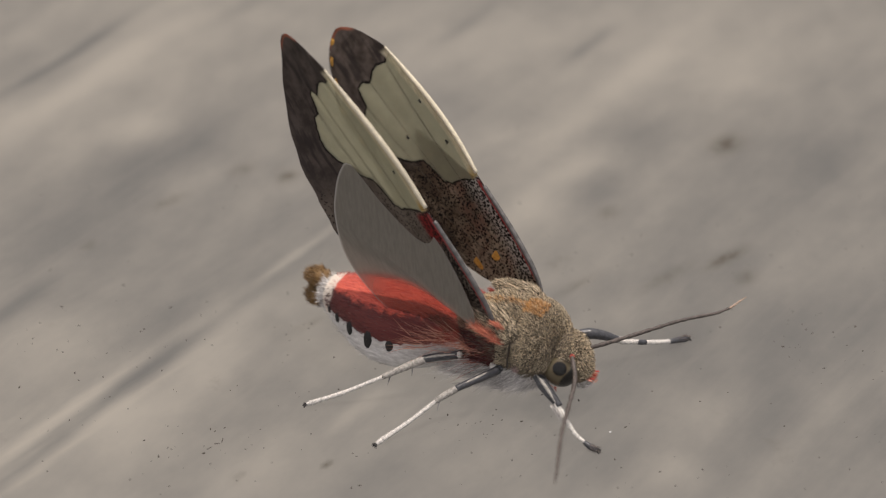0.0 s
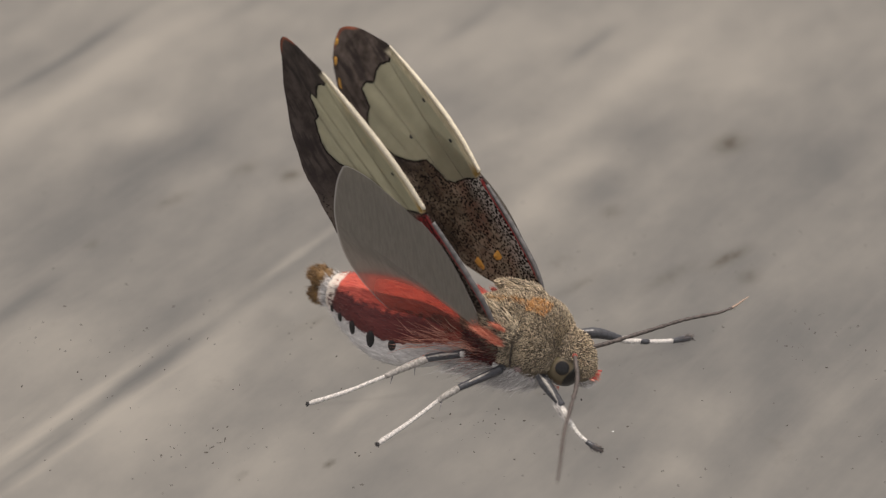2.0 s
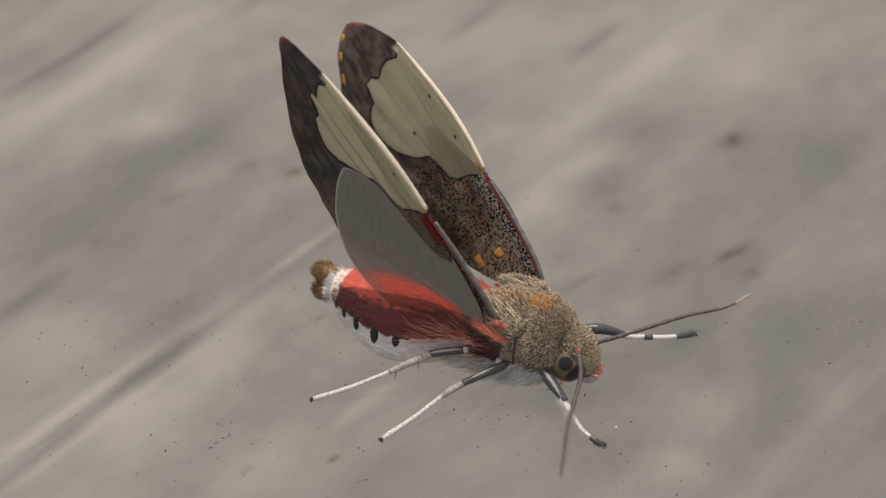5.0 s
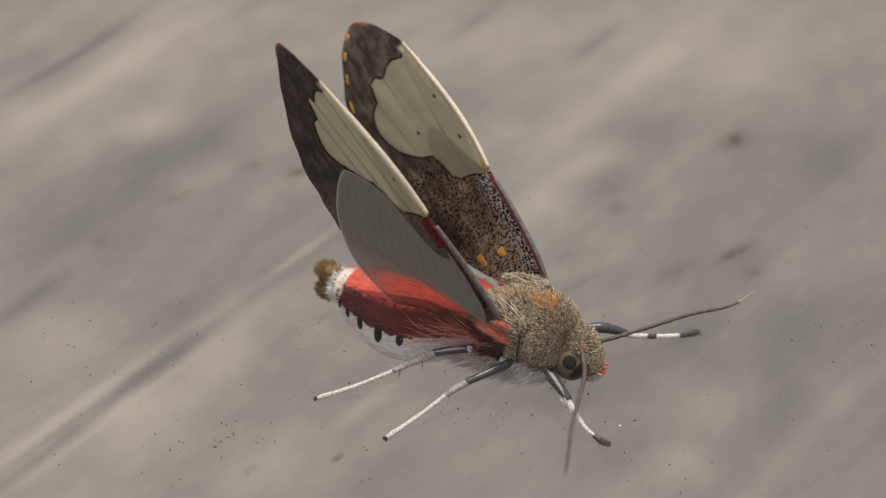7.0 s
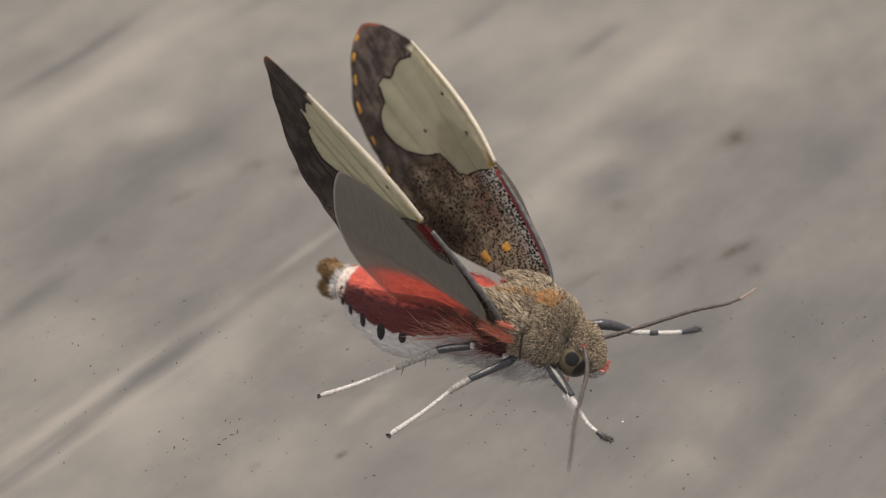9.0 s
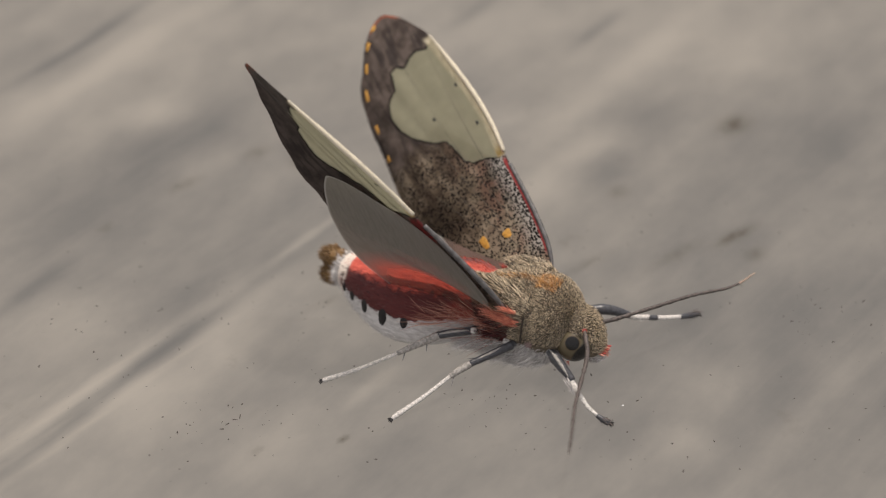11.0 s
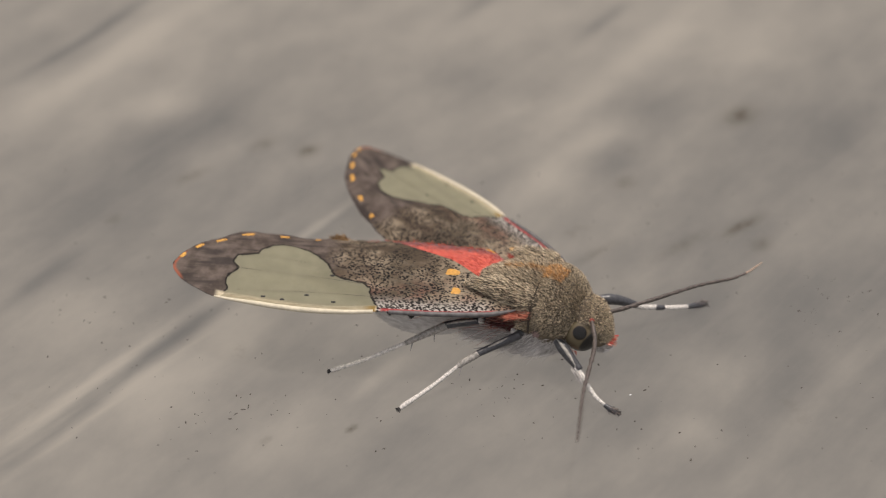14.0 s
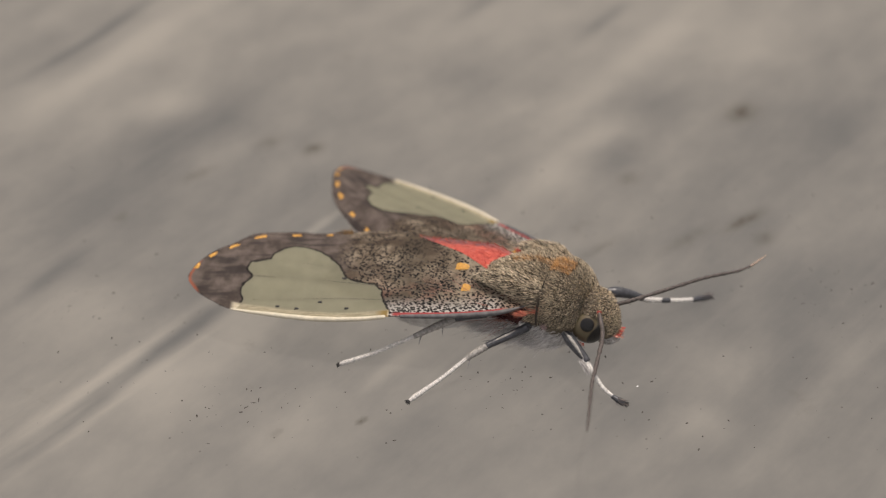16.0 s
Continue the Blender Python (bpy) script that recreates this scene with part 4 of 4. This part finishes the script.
def spur(root, base, tip):
    raw_part("spur", *tube([base, tuple((np.array(base) + tip) / 2), tip], (0.06, 0.05, 0.012), 8, 6), LEG_GREY, root)


L1 = leg([[(1.2, -2.2, 2.8), (2.3, -2.9, 3.2), (2.8, -3.1, 3.0)], [(2.8, -3.1, 3.0), (4.1, -3.8, 2.55), (5.5, -4.4, 1.95)], [(5.35, -4.45, 1.85), (5.9, -4.75, 1.6), (6.4, -5.0, 1.3)], [(6.3, -4.95, 1.35), (7.2, -5.35, 0.85), (8.0, -5.5, 0.5)], [(8.0, -5.5, 0.5), (8.5, -5.5, 0.3), (8.95, -5.45, 0.12)]],
    [(0.4, 0.45, 0.3), (0.28, 0.44, 0.38, 0.26), (0.26, 0.24, 0.17), (0.19, 0.16, 0.15), (0.17, 0.23, 0.22)], [LEG_GREY, LEG_DARK, LEG_WHITE, LEG_WHITE, LEG_DARK], "slate leg with white tarsus and dark foot")
L2 = leg([[(-0.2, -1.6, 2.6), (0.1, -3.0, 2.9), (0.42, -4.05, 3.0)], [(0.42, -4.05, 3.0), (-0.6, -5.3, 2.65), (-1.7, -6.65, 2.3)], [(-1.65, -6.6, 2.3), (-2.2, -7.2, 1.95), (-2.7, -7.8, 1.6)], [(-2.7, -7.8, 1.6), (-3.75, -9.9, 0.85), (-4.85, -11.9, 0.25)], [(-4.85, -11.9, 0.25), (-4.95, -12.1, 0.2), (-5.05, -12.3, 0.1)]],
         [(0.35, 0.35, 0.32), (0.34, 0.30, 0.26), (0.27, 0.27, 0.21), (0.15, 0.16, 0.20), (0.21, 0.20, 0.14)], [LEG_DARK, LEG_DARK, LEG_PALE, LEG_WHITE, LEG_WHITE], "slate leg with long white tarsus")
def knee(root, at, size):
    raw_part("knee", *ball(at, (size, size, size), 8, 12, 0.06), LEG_WHITE, root, "pale knee joint")


def stripe(root, points, size):
    raw_part("silver_stripe", *tube(points, (0.03, size, size, 0.03), 16, 6), LEG_PALE, root, "silver grey stripe")


knee(L2, (-0.05, -4.0, 3.06), 0.30)
stripe(L2, [(0.1, -4.5, 3.12), (-0.6, -5.4, 2.88), (-1.45, -6.45, 2.55)], 0.10)
stripe(L1, [(3.1, -3.45, 3.22), (4.1, -3.98, 2.92), (5.2, -4.5, 2.25)], 0.13)
spur(L2, (-2.5, -7.6, 1.7), (-2.35, -8.3, 1.15))
spur(L2, (-0.9, -5.7, 2.6), (-2.1, -6.5, 2.5))
L3 = leg([[(-2.2, -2.2, 2.8), (-2.5, -3.3, 2.95), (-2.85, -4.05, 3.0)], [(-2.85, -4.05, 3.0), (-4.0, -4.7, 2.85), (-5.1, -5.4, 2.65)], [(-5.0, -5.35, 2.65), (-6.1, -6.5, 2.25), (-7.2, -7.65, 1.8)], [(-7.2, -7.65, 1.8), (-9.3, -9.5, 0.9), (-11.2, -11.0, 0.25)], [(-11.2, -11.0, 0.25), (-11.35, -11.1, 0.2), (-11.5, -11.2, 0.1)]],
         [(0.3, 0.33, 0.3), (0.30, 0.32, 0.30), (0.32, 0.28, 0.20), (0.15, 0.16, 0.19), (0.21, 0.20, 0.14)], [LEG_DARK, LEG_DARK, LEG_PALE, LEG_WHITE, LEG_WHITE], "grey leg with long white tarsus")
spur(L3, (-6.75, -7.2, 1.95), (-6.75, -7.7, 1.25))
spur(L3, (-5.6, -6.0, 2.4), (-5.4, -6.5, 1.75))
F1 = leg([[(1.4, 0.6, 2.8), (2.6, 1.6, 2.9), (3.3, 2.1, 2.75)], [(3.3, 2.1, 2.75), (4.8, 3.1, 2.6), (6.25, 4.0, 1.95)], [(6.1, 3.9, 1.95), (6.6, 4.3, 1.65), (7.1, 4.85, 1.4)], [(7.0, 4.75, 1.45), (8.1, 5.9, 0.95), (9.15, 7.0, 0.6)], [(9.15, 7.0, 0.6), (9.6, 7.75, 0.35), (9.95, 8.35, 0.12)]],
         [(0.4, 0.4, 0.3), (0.28, 0.44, 0.38, 0.26), (0.24, 0.22, 0.18), (0.20, 0.18, 0.18), (0.20, 0.24, 0.22)], [LEG_GREY, LEG_DARK, LEG_WHITE, LEG_WHITE, LEG_DARK], "slate leg with banded white tarsus and dark foot")
raw_part("dark_band", *tube([(7.3, 5.05, 1.32), (7.55, 5.3, 1.2), (7.8, 5.6, 1.08)], (0.19, 0.215, 0.20), 8, 10), LEG_DARK, F1)


knee(L3, (-2.75, -4.1, 3.06), 0.27)
stripe(L3, [(-3.0, -4.35, 3.22), (-4.0, -4.9, 3.1), (-4.9, -5.45, 2.92)], 0.10)
hair_lobe("white_tuft", (5.0, -4.5, 2.05), (6.0, -5.0, 1.45), 0.11, 260, FUR_WHITE, "white hair tuft on the shin", 61, L1)
hair_lobe("white_tuft", (5.9, 3.9, 1.95), (6.9, 4.7, 1.5), 0.10, 220, FUR_WHITE, "white hair tuft on the shin", 62, F1)
for limb, a, b, seed in ((L1, (8.35, -5.5, 0.36), (9.25, -5.45, 0.14), 63), (F1, (9.45, 7.5, 0.42), (10.15, 8.7, 0.14), 64)):
    hair_lobe("foot_brush", a, b, 0.10, 170, FRINGE, "dark brush of hair on the foot", seed, limb)


# tegulae: pointed furry shoulder flaps that cover the wing roots
def tegula(y):
    back = 1.0 if y < 0 else 0.62
    s = [(1.75, -0.92 + y * 2.05, 4.9, 0.4, 1.05), (0.6, -0.92 + y * 2.15, 5.3, 0.9, 1.3), (-1.0 * back, -0.92 + y * 2.05, 5.6, 0.95, 1.0), (-2.6 * back, -0.92 + y * 2.2, 5.7, 0.65, 0.6), (-4.2 * back, -0.92 + y * 2.45, 5.55, 0.12, 0.12)]
    v, f, g, a = loft(s, 24, 20)
    root = raw_part("tegula", v, f, SKIN, moth, "pointed furry shoulder flap")
    furry("fur", s, 10000, 0.48, 0.044, FUR_OLIVE, root, 17 + y, (-30, 210), (0.0, 0.98), (-1, 0, 0), 0.24, 0.12)
    return root


near_tegula, far_tegula = tegula(-1), tegula(1)


# ---- dirt on the sheet ----
def speck(name, x, y, size, long, turn, mat, label, category, seed):
    rng = np.random.default_rng(seed)
    v, f = ball((0, 0, 0), (size * long, size, size * 0.35 if size < 0.2 else 0.03), 6, 9, 0.16, seed)
    c, s = math.cos(turn), math.sin(turn)
    z = sheet_height(x, y)
    ob = raw_part(name, v, f, mat)
    ob.matrix_world = mm_pose(x, y, z + (size * 0.15 if size < 0.2 else 0.01), 0, 0, math.degrees(turn))
    return tagged(ob, label, category, "dirt on the sheet")


rng = np.random.default_rng(21)
made = 0
DUSTY = ((2.3, -20.2, 3.2, 2.0), (-17.0, -21.5, 5.0, 3.0), (29.0, -10.5, 4.5, 4.0), (-24.0, -10.0, 7.0, 5.0))  # x, y and spread of the dustier spots
while made < 285:
    if made < 90:
        cx, cy, wide, deep = DUSTY[made % 4]
        x, y = rng.normal(cx, wide * 0.6), rng.normal(cy, deep * 0.6)
    else:
        x, y = rng.uniform(-34, 34), rng.uniform(-27, 8)
        if rng.uniform() > (0.95 if y < -8 else 0.35):
            continue
    speck("dirt_speck", x, y, rng.choice((0.018, 0.026, 0.036, 0.052)), rng.uniform(1.0, 3.0), rng.uniform(0, 3.1), DIRT, "tiny dark dirt speck on the plastic", "dirt", made)
    made += 1
for x, y, turn in ((-16.6, -22.0, 0.7), (-16.1, -21.55, 0.05), (-15.75, -21.25, 1.5), (-16.35, -20.3, 1.0), (-16.7, -20.1, 1.6)):
    speck("dirt_speck", x, y, 0.04, 5.5 if y < -21 else 2.5, turn, DIRT, "thin dark dirt splinter on the plastic", "dirt", made)
    made += 1
speck("lint", 12.0, -20.4, 0.05, 1.8, 0.2, LINT, "white lint crumb on the plastic", "lint", 500)


# ---- movement ----
def motions():
    walk(near_forewing, [
        (0, mm_pose(-0.74, -3.30, 6.05, -94.40, -48.65, 169.56)),
        (3, mm_pose(-0.85, -3.52, 5.90, -95.86, -47.09, 168.99)),
        (6.5, mm_pose(-0.84, -3.55, 5.80, -102.57, -49.99, 175.90)),
        (9, mm_pose(-0.77, -3.77, 5.70, -111.67, -48.09, 181.58)),
        (11.5, mm_pose(-0.59, -3.80, 5.86, -127.27, -41.22, 191.51)),
        (12, mm_pose(-0.56, -3.81, 5.75, -132.30, -34.20, 191.72)),
        (12.5, mm_pose(-0.64, -3.95, 5.56, -143.15, -27.65, 195.15)),
        (13, mm_pose(-0.56, -4.22, 5.29, -160.26, -19.68, 202.50)),
        (13.5, mm_pose(-0.53, -3.96, 5.45, -178.30, -4.16, 203.05)),
        (14, mm_pose(-0.44, -3.94, 5.33, -181.31, -0.42, 203.57)),
        (14.5, mm_pose(-0.50, -3.90, 5.20, -187.60, 3.60, 202.00)),
        (15.5, mm_pose(-0.38, -3.86, 5.06, -189.19, 4.04, 202.17)),
        (16, mm_pose(-0.37, -3.79, 4.98, -191.40, 4.49, 202.89)),
    ])
    walk(far_forewing, [
        (0, mm_pose(0.19, 2.35, 5.14, -70.16, -34.83, 158.01)),
        (3, mm_pose(0.07, 2.29, 5.10, -65.62, -33.84, 156.06)),
        (6.5, mm_pose(-0.08, 2.15, 5.02, -58.76, -33.34, 153.84)),
        (9, mm_pose(-0.00, 2.36, 5.29, -52.71, -29.59, 150.74)),
        (11.5, mm_pose(-0.05, 2.26, 5.30, -35.55, -22.81, 143.59)),
        (12, mm_pose(-0.15, 2.27, 5.31, -32.75, -18.69, 142.39)),
        (12.5, mm_pose(0.00, 2.37, 5.32, -22.90, -12.96, 142.33)),
        (13, mm_pose(-0.03, 2.66, 5.32, -12.49, -4.81, 142.08)),
        (13.5, mm_pose(0.22, 2.44, 4.94, 9.01, 6.53, 144.04)),
        (14, mm_pose(0.65, 2.20, 4.80, 14.50, 10.20, 149.30)),
        (14.5, mm_pose(0.85, 1.85, 4.85, 15.00, 11.30, 153.20)),
        (15.5, mm_pose(0.95, 1.70, 4.80, 15.50, 11.50, 155.20)),
        (16, mm_pose(0.90, 1.68, 4.84, 16.00, 11.50, 155.60)),
    ])
    walk(near_hindwing, [
        (0, mm_pose(-1.69, -3.95, 5.89, -81.45, -46.77, 163.13)),
        (3, mm_pose(-1.60, -3.97, 5.82, -82.56, -46.82, 166.17)),
        (6.5, mm_pose(-1.50, -3.96, 5.71, -89.80, -46.99, 171.63)),
        (9, mm_pose(-1.62, -4.15, 5.81, -98.94, -48.15, 178.47)),
        (11.5, mm_pose(-1.45, -4.03, 5.75, -115.86, -37.73, 189.96)),
        (12, mm_pose(-1.38, -3.91, 5.67, -122.50, -30.50, 191.03)),
        (12.5, mm_pose(-1.28, -4.02, 5.24, -130.15, -27.65, 195.15)),
        (13, mm_pose(-1.34, -4.13, 4.54, -149.93, -20.19, 204.54)),
        (13.5, mm_pose(-1.35, -3.33, 4.53, -171.70, -4.00, 207.07)),
        (14, mm_pose(-1.34, -3.00, 4.38, -175.50, 0.15, 208.54)),
        (14.5, mm_pose(-1.35, -2.80, 4.39, -181.62, 4.84, 206.85)),
        (15.5, mm_pose(-1.22, -2.75, 4.26, -183.64, 5.33, 207.01)),
        (16, mm_pose(-1.21, -2.67, 4.19, -186.07, 5.80, 207.73)),
    ])
    walk(far_hindwing, [
        (0, mm_pose(-0.29, 3.79, 4.47, -95.07, -44.17, 164.51)),
        (3, mm_pose(-0.32, 3.48, 4.53, -91.36, -44.77, 158.71)),
        (6.5, mm_pose(-0.47, 3.20, 4.40, -82.28, -41.58, 155.84)),
        (9, mm_pose(-0.60, 3.46, 4.74, -75.48, -40.46, 149.96)),
        (11.5, mm_pose(-0.78, 2.68, 4.85, -48.50, -21.13, 144.51)),
        (12, mm_pose(-0.88, 2.57, 5.05, -42.64, -15.26, 143.97)),
        (12.5, mm_pose(-0.56, 2.50, 4.89, -35.90, -12.96, 142.33)),
        (13, mm_pose(-0.68, 2.60, 4.44, -23.32, -5.24, 140.12)),
        (13.5, mm_pose(-0.61, 1.80, 4.05, 1.53, 7.14, 140.06)),
        (14, mm_pose(-0.25, 1.18, 3.96, 7.57, 11.41, 144.36)),
        (14.5, mm_pose(0.03, 0.76, 4.01, 8.22, 12.56, 148.24)),
        (15.5, mm_pose(0.16, 0.58, 3.98, 9.21, 12.80, 150.27)),
        (16, mm_pose(0.11, 0.55, 4.03, 9.96, 12.84, 150.67)),
    ])
    # the shoulder flaps lie raised while the wings are up
    lifted = ((0, 1.0), (9, 1.0), (11.5, 0.9), (12.5, 0.6), (13, 0.35), (13.5, 0.15), (14, 0), (16, 0))
    for flap, y, rise in ((near_tegula, -1, 16), (far_tegula, 1, 3)):
        walk(flap, [(t, mm_pose(1.0, -0.92 + y * 2.1, 5.2, 0, rise * k, 0.56 * rise * y * k) @ mm_pose(-1.0, 0.92 - y * 2.1, -5.2)) for t, k in lifted])
    # the fan closes under the wing as the wings come down
    closing = ((0, 0), (9, 0), (11.5, 4), (12.5, 20), (13, 50), (13.25, 115), (13.5, 172), (14, 174), (16, 174))
    walk(near_fold, [(t, mm_pose(0, 0, 0, 0, 0, FOLD) @ mm_pose(0, 0, 0, d)) for t, d in closing])
    walk(far_fold, [(t, mm_pose(0, 0, 0, 0, 0, FOLD) @ mm_pose(0, 0, 0, -d)) for t, d in closing])


motions()
